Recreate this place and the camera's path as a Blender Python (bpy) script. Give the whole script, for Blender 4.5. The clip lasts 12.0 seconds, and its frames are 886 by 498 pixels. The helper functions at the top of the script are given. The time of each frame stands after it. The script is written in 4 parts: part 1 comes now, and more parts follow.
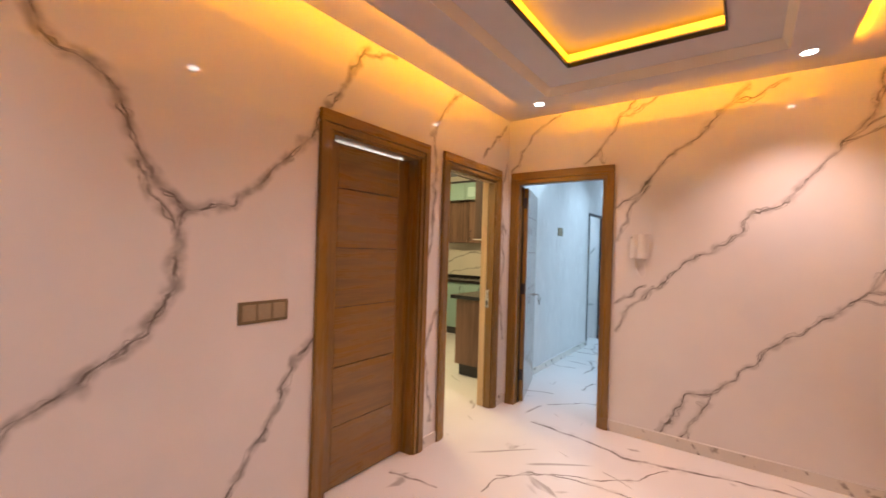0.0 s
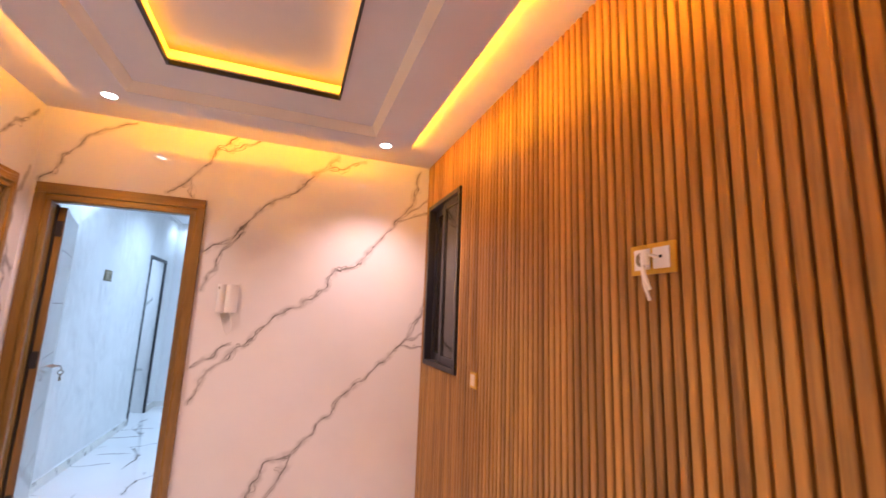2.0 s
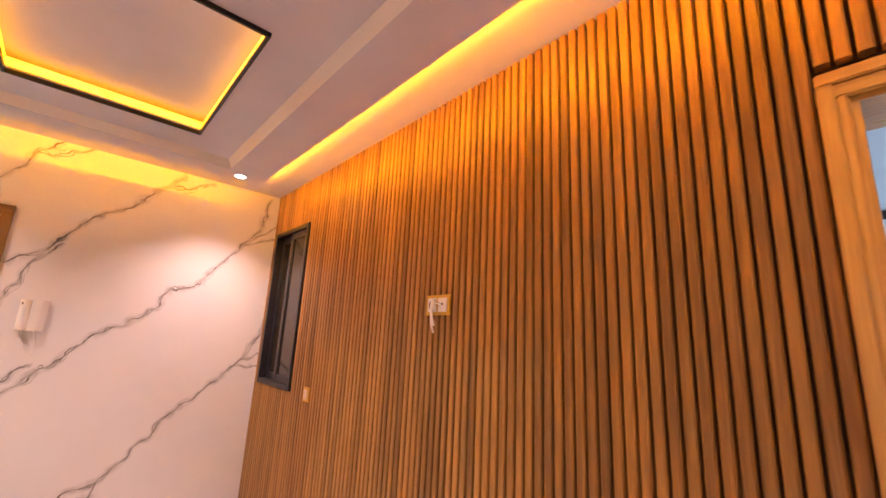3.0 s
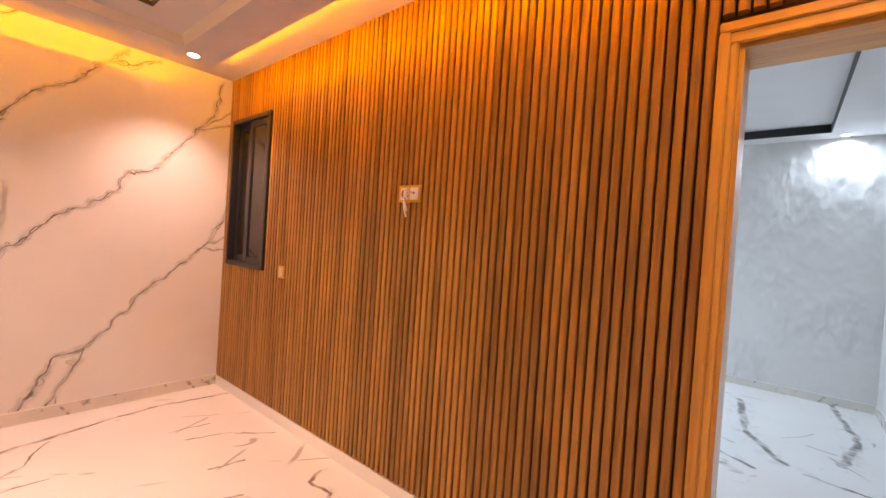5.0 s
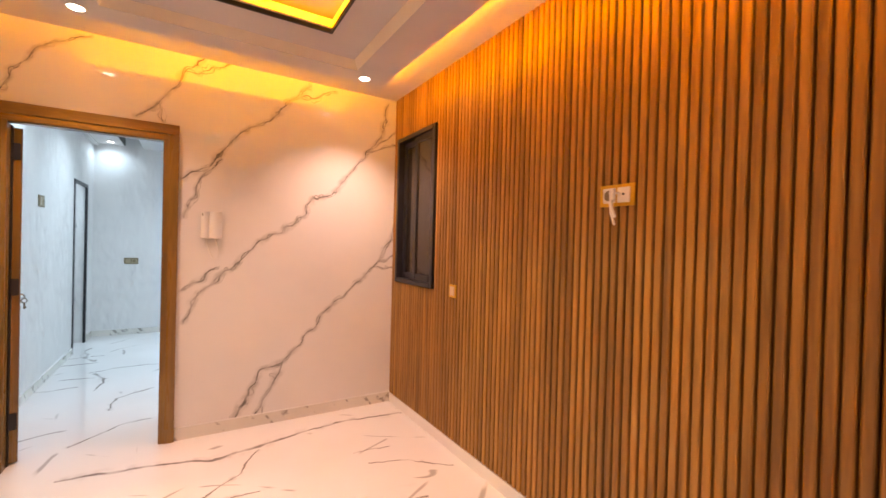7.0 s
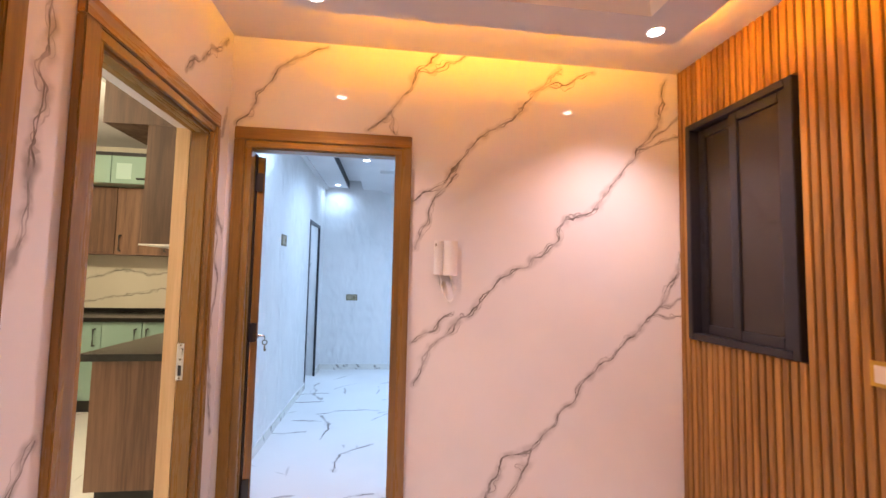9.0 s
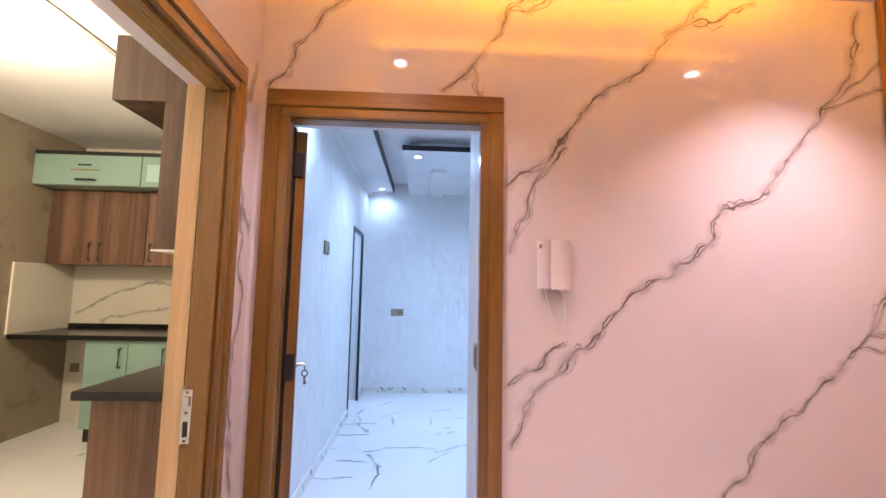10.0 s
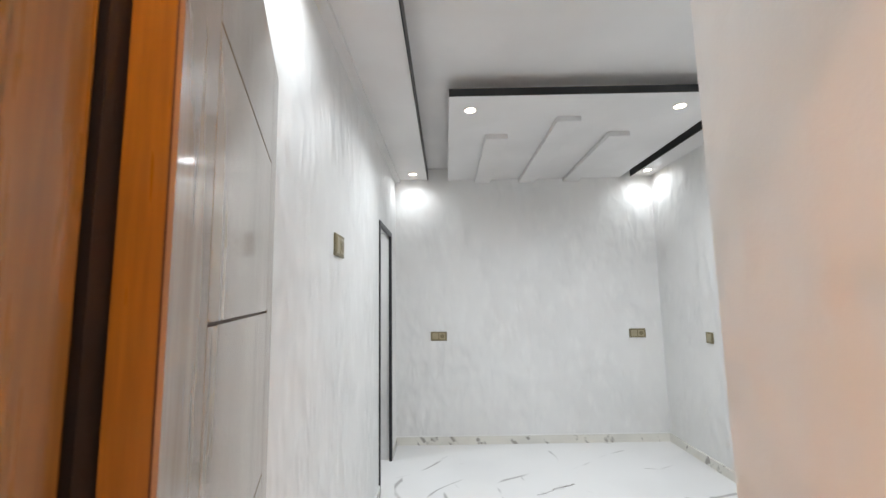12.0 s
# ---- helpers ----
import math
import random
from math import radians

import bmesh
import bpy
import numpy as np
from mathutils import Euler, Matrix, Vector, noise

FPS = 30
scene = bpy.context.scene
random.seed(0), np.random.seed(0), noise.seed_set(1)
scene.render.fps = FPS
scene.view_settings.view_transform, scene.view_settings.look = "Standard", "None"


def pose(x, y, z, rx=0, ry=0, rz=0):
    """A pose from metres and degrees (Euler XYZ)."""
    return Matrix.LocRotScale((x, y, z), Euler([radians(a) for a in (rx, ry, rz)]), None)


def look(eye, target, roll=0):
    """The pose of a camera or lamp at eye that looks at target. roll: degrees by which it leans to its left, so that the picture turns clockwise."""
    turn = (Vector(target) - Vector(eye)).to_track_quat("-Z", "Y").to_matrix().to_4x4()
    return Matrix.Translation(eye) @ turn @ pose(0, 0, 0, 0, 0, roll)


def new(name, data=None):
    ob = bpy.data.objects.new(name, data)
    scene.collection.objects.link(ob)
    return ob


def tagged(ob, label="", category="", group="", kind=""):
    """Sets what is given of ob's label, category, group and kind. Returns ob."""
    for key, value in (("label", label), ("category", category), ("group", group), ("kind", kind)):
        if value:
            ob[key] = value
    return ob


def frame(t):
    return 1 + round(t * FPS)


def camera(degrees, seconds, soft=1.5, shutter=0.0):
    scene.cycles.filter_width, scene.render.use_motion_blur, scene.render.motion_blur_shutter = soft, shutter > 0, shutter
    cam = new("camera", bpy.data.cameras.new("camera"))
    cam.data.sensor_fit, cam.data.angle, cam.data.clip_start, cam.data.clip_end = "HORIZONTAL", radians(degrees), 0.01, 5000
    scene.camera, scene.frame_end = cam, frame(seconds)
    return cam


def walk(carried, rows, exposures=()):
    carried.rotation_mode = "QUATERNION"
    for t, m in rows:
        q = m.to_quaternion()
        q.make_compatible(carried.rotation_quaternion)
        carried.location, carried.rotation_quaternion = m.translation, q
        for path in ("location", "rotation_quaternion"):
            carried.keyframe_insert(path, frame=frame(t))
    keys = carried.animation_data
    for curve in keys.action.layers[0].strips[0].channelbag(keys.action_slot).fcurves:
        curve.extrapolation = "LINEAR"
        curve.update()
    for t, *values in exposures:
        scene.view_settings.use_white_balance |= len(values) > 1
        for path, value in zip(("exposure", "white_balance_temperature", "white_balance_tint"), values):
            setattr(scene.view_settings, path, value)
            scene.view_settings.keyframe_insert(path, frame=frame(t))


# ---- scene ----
cam = camera(94.1, 12.0, shutter=0.2)
PATH = [
    (0, (-0.111, 0.627, 1.408), (-1.291, 2.242, 1.409), 1.7),
    (0.5, (-0.193, 0.848, 1.402), (-0.888, 2.721, 1.483), 2.8),
    (1, (-0.29, 0.983, 1.41), (-0.464, 2.967, 1.585), 3.6),
    (1.5, (-0.31, 1.04, 1.412), (-0.089, 3.012, 1.656), 2.7),
    (2, (-0.371, 0.96, 1.408), (0.304, 2.815, 1.731), 2.2),
    (2.5, (-0.507, 0.725, 1.441), (0.56, 2.369, 1.839), 3.2),
    (3, (-0.603, 0.479, 1.442), (0.689, 1.942, 1.878), 2.9),
    (3.2, (-0.612, 0.404, 1.439), (0.7, 1.851, 1.867), 2.8),
    (4.8, (-0.935, 0.369, 1.358), (0.606, 1.643, 1.382), 3.4),
    (5, (-0.917, 0.356, 1.36), (0.623, 1.631, 1.326), 3.8),
    (5.5, (-0.931, 0.367, 1.336), (0.598, 1.65, 1.21), 3.9),
    (6, (-0.95, 0.43, 1.345), (0.475, 1.828, 1.22), 3.1),
    (6.5, (-0.956, 0.551, 1.362), (0.281, 2.121, 1.286), 2.1),
    (7, (-0.878, 0.787, 1.374), (0.162, 2.495, 1.356), 1.5),
    (7.5, (-0.893, 0.986, 1.374), (-0.078, 2.812, 1.389), 0.9),
    (9.3, (-1.123, 2.072, 1.377), (-0.913, 4.056, 1.518), 1.1),
    (9.5, (-1.17, 2.197, 1.387), (-0.976, 4.182, 1.533), 1.0),
    (10, (-1.255, 2.533, 1.38), (-1.17, 4.522, 1.565), 1.1),
    (10.5, (-1.345, 2.941, 1.393), (-1.282, 4.929, 1.593), 0.8),
    (11, (-1.477, 3.319, 1.387), (-1.361, 5.303, 1.609), 0.2),
    (11.5, (-1.535, 3.632, 1.406), (-1.492, 5.617, 1.642), -0.3),
    (12, (-1.531, 3.873, 1.423), (-1.541, 5.86, 1.656), -1.0),
]
EXPOSURES = [(0.0, -0.34, 6900, 10), (0.5, -0.3, 6000, 6), (1.0, -0.12, 5700, 11), (1.5, 0.02, 5700, 13), (2.5, 0.04, 6900, 20), (3.2, -0.02, 6600, 17), (4.8, -0.03, 7800, 20), (5.5, 0.0, 10000, 28), (6.0, 0.02, 10200, 28), (7.0, -0.05, 8100, 15), (7.5, -0.05, 7500, 13), (9.5, 0.0, 6000, 21), (10.5, -0.1, 5900, 25), (11.0, -0.1, 7000, 19), (11.5, -0.1, 8900, 22), (12.0, -0.1, 10300, 24)]
walk(cam, [(t, look(eye, target, roll)) for t, eye, target, roll in PATH], EXPOSURES)

# ---- light ----
world = bpy.data.worlds.new("world")
scene.world = world
world.use_nodes = True
world.node_tree.nodes["Background"].inputs[0].default_value = (0.02, 0.02, 0.025, 1)
world.node_tree.nodes["Background"].inputs[1].default_value = 0.3

LED_COLOUR = (1.0, 0.37, 0.005)
LED_COVE = 106.0
LED_SLATS = 84.0
LED_TRAY = 3.8
HALL_SPOT = 122.0
FAR_SPOT = 64.0
ROOM_SPOT = 185.0
KITCHEN_SPOT = 130.0
HALL_WHITE = (1.0, 0.70, 0.68)
COOL_WHITE = (0.46, 0.71, 1.0)
KITCHEN_WHITE = (1.0, 0.83, 0.50)


def spot_lamp(x, y, z, watts, colour, angle=130, blend=1.0, radius=0.02):
    data = bpy.data.lights.new("downlight_lamp", "SPOT")
    data.energy, data.color, data.spot_size, data.spot_blend, data.shadow_soft_size = watts, colour, radians(angle), blend, radius
    ob = new("downlight_lamp", data)
    ob.matrix_world = look((x, y, z), (x, y + 0.0001, 0))
    return ob


# ---- materials ----
def material(name, colour=(0.8, 0.8, 0.8), rough=0.5, metal=0.0, coat=0.0, spec=0.5):
    m = bpy.data.materials.new(name)
    m.use_nodes = True
    b = m.node_tree.nodes["Principled BSDF"]
    b.inputs["Base Color"].default_value = (*colour, 1)
    b.inputs["Roughness"].default_value = rough
    b.inputs["Metallic"].default_value = metal
    b.inputs["Coat Weight"].default_value = coat
    b.inputs["Coat Roughness"].default_value = 0.08
    b.inputs["Specular IOR Level"].default_value = spec
    return m


class Nodes:
    """Short hand for building a node tree."""

    def __init__(self, tree):
        self.tree = tree

    def node(self, kind, **props):
        n = self.tree.nodes.new(kind)
        for key, value in props.items():
            setattr(n, key, value)
        return n

    def put(self, socket, value):
        if isinstance(value, bpy.types.NodeSocket):
            self.tree.links.new(value, socket)
        elif value is not None:
            socket.default_value = value

    def math(self, op, a, b=None, c=None, clamp=False):
        n = self.node("ShaderNodeMath", operation=op, use_clamp=clamp)
        for i, v in enumerate((a, b, c)):
            self.put(n.inputs[i], v)
        return n.outputs[0]

    def vec(self, op, a, b=None, scale=None):
        n = self.node("ShaderNodeVectorMath", operation=op)
        self.put(n.inputs[0], a)
        self.put(n.inputs[1], b)
        if scale is not None:
            self.put(n.inputs["Scale"], scale)
        return n.outputs["Value"] if op in ("DOT_PRODUCT", "LENGTH", "DISTANCE") else n.outputs["Vector"]

    def coords(self, scale=(1, 1, 1), turn=(0, 0, 0)):
        t = self.node("ShaderNodeTexCoord")
        m = self.node("ShaderNodeMapping")
        self.put(m.inputs[0], t.outputs["Object"])
        m.inputs["Scale"].default_value = scale
        m.inputs["Rotation"].default_value = turn
        return m.outputs[0]

    def noise(self, vector, scale, detail=3, rough=0.5, distortion=0.0, colour=False):
        n = self.node("ShaderNodeTexNoise")
        self.put(n.inputs["Vector"], vector)
        n.inputs["Scale"].default_value, n.inputs["Detail"].default_value = scale, detail
        n.inputs["Roughness"].default_value, n.inputs["Distortion"].default_value = rough, distortion
        return n.outputs["Color" if colour else 0]

    def ramp(self, value, low, high, to_low=0.0, to_high=1.0):
        n = self.node("ShaderNodeMapRange", interpolation_type="SMOOTHSTEP")
        self.put(n.inputs[0], value)
        for i, v in enumerate((low, high, to_low, to_high)):
            n.inputs[i + 1].default_value = v
        return n.outputs[0]

    def mix(self, factor, a, b):
        n = self.node("ShaderNodeMix", data_type="RGBA")
        self.put(n.inputs[0], factor)
        self.put(n.inputs[6], a if isinstance(a, bpy.types.NodeSocket) else (*a, 1))
        self.put(n.inputs[7], b if isinstance(b, bpy.types.NodeSocket) else (*b, 1))
        return n.outputs[2]

    def bump(self, height, strength, distance=0.002):
        n = self.node("ShaderNodeBump")
        self.put(n.inputs["Height"], height)
        n.inputs["Strength"].default_value, n.inputs["Distance"].default_value = strength, distance
        return n.outputs[0]


def tree_of(m):
    return Nodes(m.node_tree), m.node_tree.nodes["Principled BSDF"]


def vein_group(name, veins):
    """A node group: the least distance of a point to the vein lines, each of its own width."""
    group = bpy.data.node_groups.new(name, "ShaderNodeTree")
    group.interface.new_socket("Vector", in_out="INPUT", socket_type="NodeSocketVector")
    group.interface.new_socket("Distance", in_out="OUTPUT", socket_type="NodeSocketFloat")
    k = Nodes(group)
    p = k.node("NodeGroupInput").outputs[0]
    least = None
    for width, points in veins:
        for (u0, v0), (u1, v1) in zip(points, points[1:]):
            a, run = Vector((u0, v0, 0)), Vector((u1 - u0, v1 - v0, 0))
            off = k.vec("SUBTRACT", p, tuple(a))
            along = k.math("DIVIDE", k.vec("DOT_PRODUCT", off, tuple(run)), run.length_squared, clamp=True)
            near = k.vec("SCALE", tuple(run), scale=along)
            far = k.math("DIVIDE", k.vec("DISTANCE", off, near), width)
            least = far if least is None else k.math("MINIMUM", least, far)
    k.put(k.node("NodeGroupOutput").inputs[0], least)
    return group


def marble(name, veins, axis, base=(0.80, 0.785, 0.77), rough=0.045):
    """Polished white porcelain with grey braided veins on an upright wall; axis: the wall's own level axis."""
    m = material(name, base, rough)
    k, b = tree_of(m)
    split = k.node("ShaderNodeSeparateXYZ")
    k.put(split.inputs[0], k.coords())
    join = k.node("ShaderNodeCombineXYZ")
    k.put(join.inputs[0], split.outputs[axis])
    k.put(join.inputs[1], split.outputs["Z"])
    flat = join.outputs[0]
    cloud = k.mix(k.ramp(k.noise(flat, 1.7, 4), 0.35, 0.7), base, tuple(c * 0.95 for c in base))
    k.put(b.inputs["Roughness"], k.ramp(k.noise(flat, 3, 3), 0.3, 0.7, rough * 0.8, rough * 1.3))
    if not veins:
        k.put(b.inputs["Base Color"], cloud)
        return m
    group = vein_group(name + "_veins", veins)
    strands = []
    half = (0.5, 0.5, 0.5)
    kinks = k.vec("ADD", k.vec("SCALE", k.vec("SUBTRACT", k.noise(flat, 8, 1, 0.5, colour=True), half), scale=0.085),
                  k.vec("SCALE", k.vec("SUBTRACT", k.noise(flat, 30, 2, 0.5, colour=True), half), scale=0.007))
    bold = 1.0 if axis == "X" else 1.22
    for seed, amount in ((3.1, 0.03 * bold), (17.7, 0.085 * bold), (41.3, 0.13 * bold)):
        shifted = k.vec("ADD", flat, (seed, seed * 1.7, seed * 0.3))
        wave = k.vec("ADD", kinks, k.vec("SCALE", k.vec("SUBTRACT", k.noise(shifted, 9, 2, 0.5, colour=True), half), scale=amount))
        wave = k.vec("MULTIPLY", wave, (1, 1, 0))
        g = k.node("ShaderNodeGroup", node_tree=group)
        k.put(g.inputs[0], k.vec("ADD", flat, wave))
        strands.append(g.outputs[0])
    worn = k.ramp(k.noise(flat, 9, 3), 0.35, 0.6, 0.5, 1.0)
    line = None
    for s, lo, hi, peak in ((strands[0], 0.0016, 0.0055, 0.92), (strands[1], 0.0014, 0.0048, 0.85), (strands[2], 0.0008, 0.0035, 0.6)):
        one = k.math("MULTIPLY", k.ramp(s, lo * bold, hi * bold, peak, 0.0), worn)
        line = one if line is None else k.math("MAXIMUM", line, one)
    band = k.math("ADD", strands[0], strands[1])
    fill = k.math("MULTIPLY", k.ramp(band, 0.014 * bold, 0.066 * bold, 0.36 if axis == "X" else 0.60, 0.0), k.ramp(k.noise(flat, 14, 4), 0.3, 0.65, 0.15, 1.0))
    amount = k.math("MAXIMUM", line, fill, clamp=True)
    k.put(b.inputs["Base Color"], k.mix(amount, cloud, (0.10, 0.088, 0.075)))
    return m


HALL_FLOOR_VEINS = [
    (1.5, [(0.60, 3.82), (0.08, 3.87), (-0.22, 3.83), (-0.46, 3.75), (-0.75, 3.70), (-1.10, 3.80), (-1.50, 3.84)]),
    (0.8, [(-0.53, 3.22), (-0.80, 3.22), (-1.10, 3.15), (-1.32, 2.95)]),
    (0.6, [(-0.30, 2.70), (-0.52, 2.84), (-0.76, 2.93)]),
    (1.4, [(0.51, 2.31), (0.40, 2.27), (0.41, 2.12), (0.30, 1.98)]),
    (1.2, [(0.08, 2.77), (0.24, 2.73)]),
    (0.6, [(0.55, 2.92), (0.26, 3.15), (0.10, 3.20)]),
    (0.6, [(0.05, 3.36), (0.28, 3.35)]),
    (0.9, [(0.08, 2.42), (-0.10, 2.48)]),
    (1.1, [(-1.88, 2.54), (-1.75, 2.57), (-1.55, 2.60)]),
    (0.7, [(-1.32, 2.73), (-1.30, 2.92), (-1.20, 3.10), (-0.81, 3.30), (-0.62, 3.46), (-0.49, 3.70)]),
]
ROOM_FLOOR_VEINS = [
    (1.0, [(-1.68, 6.09), (-1.58, 5.84), (-1.59, 5.50)]),
    (0.9, [(-1.92, 5.97), (-1.66, 5.93)]),
    (1.0, [(-2.03, 5.66), (-1.75, 5.67)]),
    (1.0, [(-1.43, 4.92), (-1.40, 5.20), (-1.16, 5.37)]),
    (0.5, [(-1.19, 5.93), (-0.90, 6.30)]),
    (1.2, [(-2.04, 6.53), (-1.74, 6.54)]),
    (1.0, [(-2.03, 6.83), (-1.73, 6.87)]),
    (0.9, [(-1.74, 6.14), (-1.49, 6.24), (-1.15, 6.22)]),
    (1.1, [(-1.13, 6.14), (-0.83, 6.34)]),
    (0.9, [(-0.90, 7.03), (-0.58, 7.20)]),
    (1.1, [(-1.70, 6.08), (-1.57, 5.86)]),
    (0.8, [(-1.55, 4.30), (-1.30, 4.55), (-1.12, 4.60)]),
]
SIDE_FLOOR_VEINS = [
    (3.0, [(4.15, 0.62), (3.20, 0.50), (2.80, 0.27)]),
    (3.0, [(5.05, -0.06), (3.71, -0.18), (3.06, -0.04)]),
    (2.0, [(2.70, 0.66), (2.55, 0.44)]),
    (1.8, [(2.70, 0.17), (2.66, -0.18)]),
]


def marble_floor(name, base=(0.80, 0.79, 0.78)):
    """Polished white floor tiles with a few thin wavering grey veins and short dark strokes."""
    m = material(name, base, 0.07)
    k, b = tree_of(m)
    flat = k.vec("MULTIPLY", k.coords(), (1, 1, 0))
    half = (0.5, 0.5, 0.5)
    sway = k.vec("ADD", k.vec("SCALE", k.vec("SUBTRACT", k.noise(flat, 5, 2, 0.5, colour=True), half), scale=0.09),
                 k.vec("SCALE", k.vec("SUBTRACT", k.noise(flat, 26, 2, 0.5, colour=True), half), scale=0.016))
    bent = k.vec("MULTIPLY", k.vec("ADD", flat, sway), (1, 1, 0))
    g = k.node("ShaderNodeGroup", node_tree=vein_group(name + "_veins", HALL_FLOOR_VEINS + ROOM_FLOOR_VEINS + SIDE_FLOOR_VEINS))
    k.put(g.inputs[0], bent)
    line = k.ramp(g.outputs[0], 0.0035, 0.0125, 1.0, 0.0)
    amount = k.math("MULTIPLY", line, k.ramp(k.noise(flat, 8, 3), 0.36, 0.60, 0.40, 1.0))
    smudge = k.math("MULTIPLY", k.ramp(g.outputs[0], 0.004, 0.05, 0.30, 0.0), k.ramp(k.noise(flat, 11, 4), 0.48, 0.7, 0.0, 1.0))
    amount = k.math("MAXIMUM", amount, smudge)
    for scale, turn, seed, low in ((1.2, -0.6, 5.0, 0.585), (1.6, 0.5, 31.7, 0.60), (1.4, 1.4, 12.3, 0.60)):
        p = k.vec("MULTIPLY", k.vec("ADD", k.coords((1, 1, 1), (0, 0, turn)), (seed, seed * 0.7, 0)), (0.3, 1.0, 0.0))
        ridge = k.math("ABSOLUTE", k.math("SUBTRACT", k.noise(p, scale * 1.4, 2, 0.4), 0.5))
        one = k.math("MULTIPLY", k.ramp(ridge, 0.003, 0.011, 0.6, 0.0), k.ramp(k.noise(p, scale * 4, 2), low, low + 0.06))
        amount = k.math("MAXIMUM", amount, one)
    cloud = k.mix(k.ramp(k.noise(k.coords(), 1.1, 4), 0.4, 0.7), base, tuple(c * 0.94 for c in base))
    k.put(b.inputs["Base Color"], k.mix(k.math("MULTIPLY", amount, 0.85), cloud, (0.13, 0.105, 0.09)))
    k.put(b.inputs["Roughness"], k.ramp(k.noise(k.coords(), 4, 4), 0.3, 0.7, 0.05, 0.10))
    return m


def marble_skirting(name, base):
    """The same stone in strips: cream with short slanting dark marks."""
    m = material(name, base, 0.12)
    k, b = tree_of(m)
    split = k.node("ShaderNodeSeparateXYZ")
    k.put(split.inputs[0], k.coords())
    slant = k.math("ADD", k.math("ADD", split.outputs["X"], split.outputs["Y"]), k.math("MULTIPLY", split.outputs["Z"], 0.7))
    join = k.node("ShaderNodeCombineXYZ")
    k.put(join.inputs[0], slant)
    ridge = k.math("ABSOLUTE", k.math("SUBTRACT", k.noise(join.outputs[0], 3.2, 2, 0.5), 0.5))
    mark = k.math("MULTIPLY", k.ramp(ridge, 0.006, 0.030, 1.0, 0.0), k.ramp(k.noise(k.coords(), 13, 3), 0.50, 0.62))
    cloud = k.mix(k.ramp(k.noise(k.coords(), 3.0, 4), 0.4, 0.7), base, tuple(c * 0.90 for c in base))
    k.put(b.inputs["Base Color"], k.mix(k.math("MULTIPLY", mark, 0.62), cloud, (0.13, 0.10, 0.08)))
    return m


def wood(name, dark, light, axis=2, rough=0.35, coat=0.0, spread=0.25, fine=60.0, per_piece=True):
    """Wood with grain along the axis."""
    m = material(name, light, rough, coat=coat)
    k, b = tree_of(m)
    scale = [1.0, 1.0, 1.0]
    scale[axis] = 0.05
    p = k.coords(tuple(scale))
    info = k.node("ShaderNodeObjectInfo")
    if per_piece:
        p = k.vec("ADD", p, k.vec("SCALE", (7.0, 11.0, 5.0), scale=info.outputs["Random"]))
    rings = k.noise(p, fine * 0.25, 4, 0.55, 0.6)
    pores = k.noise(p, fine * 2.5, 2, 0.6)
    grain = k.math("ADD", k.math("MULTIPLY", rings, 0.75), k.math("MULTIPLY", pores, 0.25))
    colour = k.mix(k.ramp(grain, 0.34, 0.64), dark, light)
    shade = k.node("ShaderNodeHueSaturation")
    k.put(shade.inputs["Color"], colour)
    k.put(shade.inputs["Value"], k.ramp(info.outputs["Random"], 0.0, 1.0, 1.0 - spread, 1.0 + spread))
    k.put(b.inputs["Base Color"], shade.outputs[0])
    k.put(b.inputs["Roughness"], k.ramp(grain, 0.3, 0.7, rough * 1.2, rough * 0.85))
    k.put(b.inputs["Normal"], k.bump(grain, 0.25, 0.0008))
    return m


def plaster(name, base, rough=0.42, relief=0.80):
    """Trowelled pearl paint: soft overlapping leaf-shaped strokes that catch the light."""
    m = material(name, base, rough)
    k, b = tree_of(m)
    half = (0.5, 0.5, 0.5)

    def petals(turn, scale):
        at = k.coords((1, 1, 0.5), turn)
        bent = k.vec("ADD", at, k.vec("SCALE", k.vec("SUBTRACT", k.noise(at, 5.0, 2, colour=True), half), scale=0.16))
        cell = k.node("ShaderNodeTexVoronoi", feature="SMOOTH_F1")
        k.put(cell.inputs["Vector"], bent)
        k.put(cell.inputs["Scale"], scale)
        k.put(cell.inputs["Smoothness"], 0.45)
        return cell.outputs["Distance"]

    strokes, swirls = petals((0.5, 0.3, 0.6), 7.0), petals((-0.7, 0.5, -0.4), 13.0)
    both = k.math("ADD", k.math("MULTIPLY", strokes, 0.6), k.math("MULTIPLY", swirls, 0.4))
    where = k.ramp(k.noise(k.coords(), 1.4, 3), 0.40, 0.62, 0.30, 1.0)
    k.put(b.inputs["Base Color"], k.mix(k.math("MULTIPLY", k.ramp(both, 0.10, 0.60), where), base, tuple(c * 0.93 for c in base)))
    k.put(b.inputs["Roughness"], k.ramp(both, 0.1, 0.6, rough * 0.85, rough * 1.15))
    height = k.math("ADD", k.math("MULTIPLY", both, where), k.math("MULTIPLY", k.noise(k.coords(), 110, 3), 0.010))
    k.put(b.inputs["Normal"], k.bump(height, relief, 0.040))
    return m


def paint(name, base, rough=0.6):
    m = material(name, base, rough)
    k, b = tree_of(m)
    p = k.coords()
    k.put(b.inputs["Base Color"], k.mix(k.ramp(k.noise(p, 2.0, 5), 0.35, 0.7), base, tuple(c * 0.93 for c in base)))
    k.put(b.inputs["Normal"], k.bump(k.noise(p, 160, 3), 0.12, 0.001))
    return m


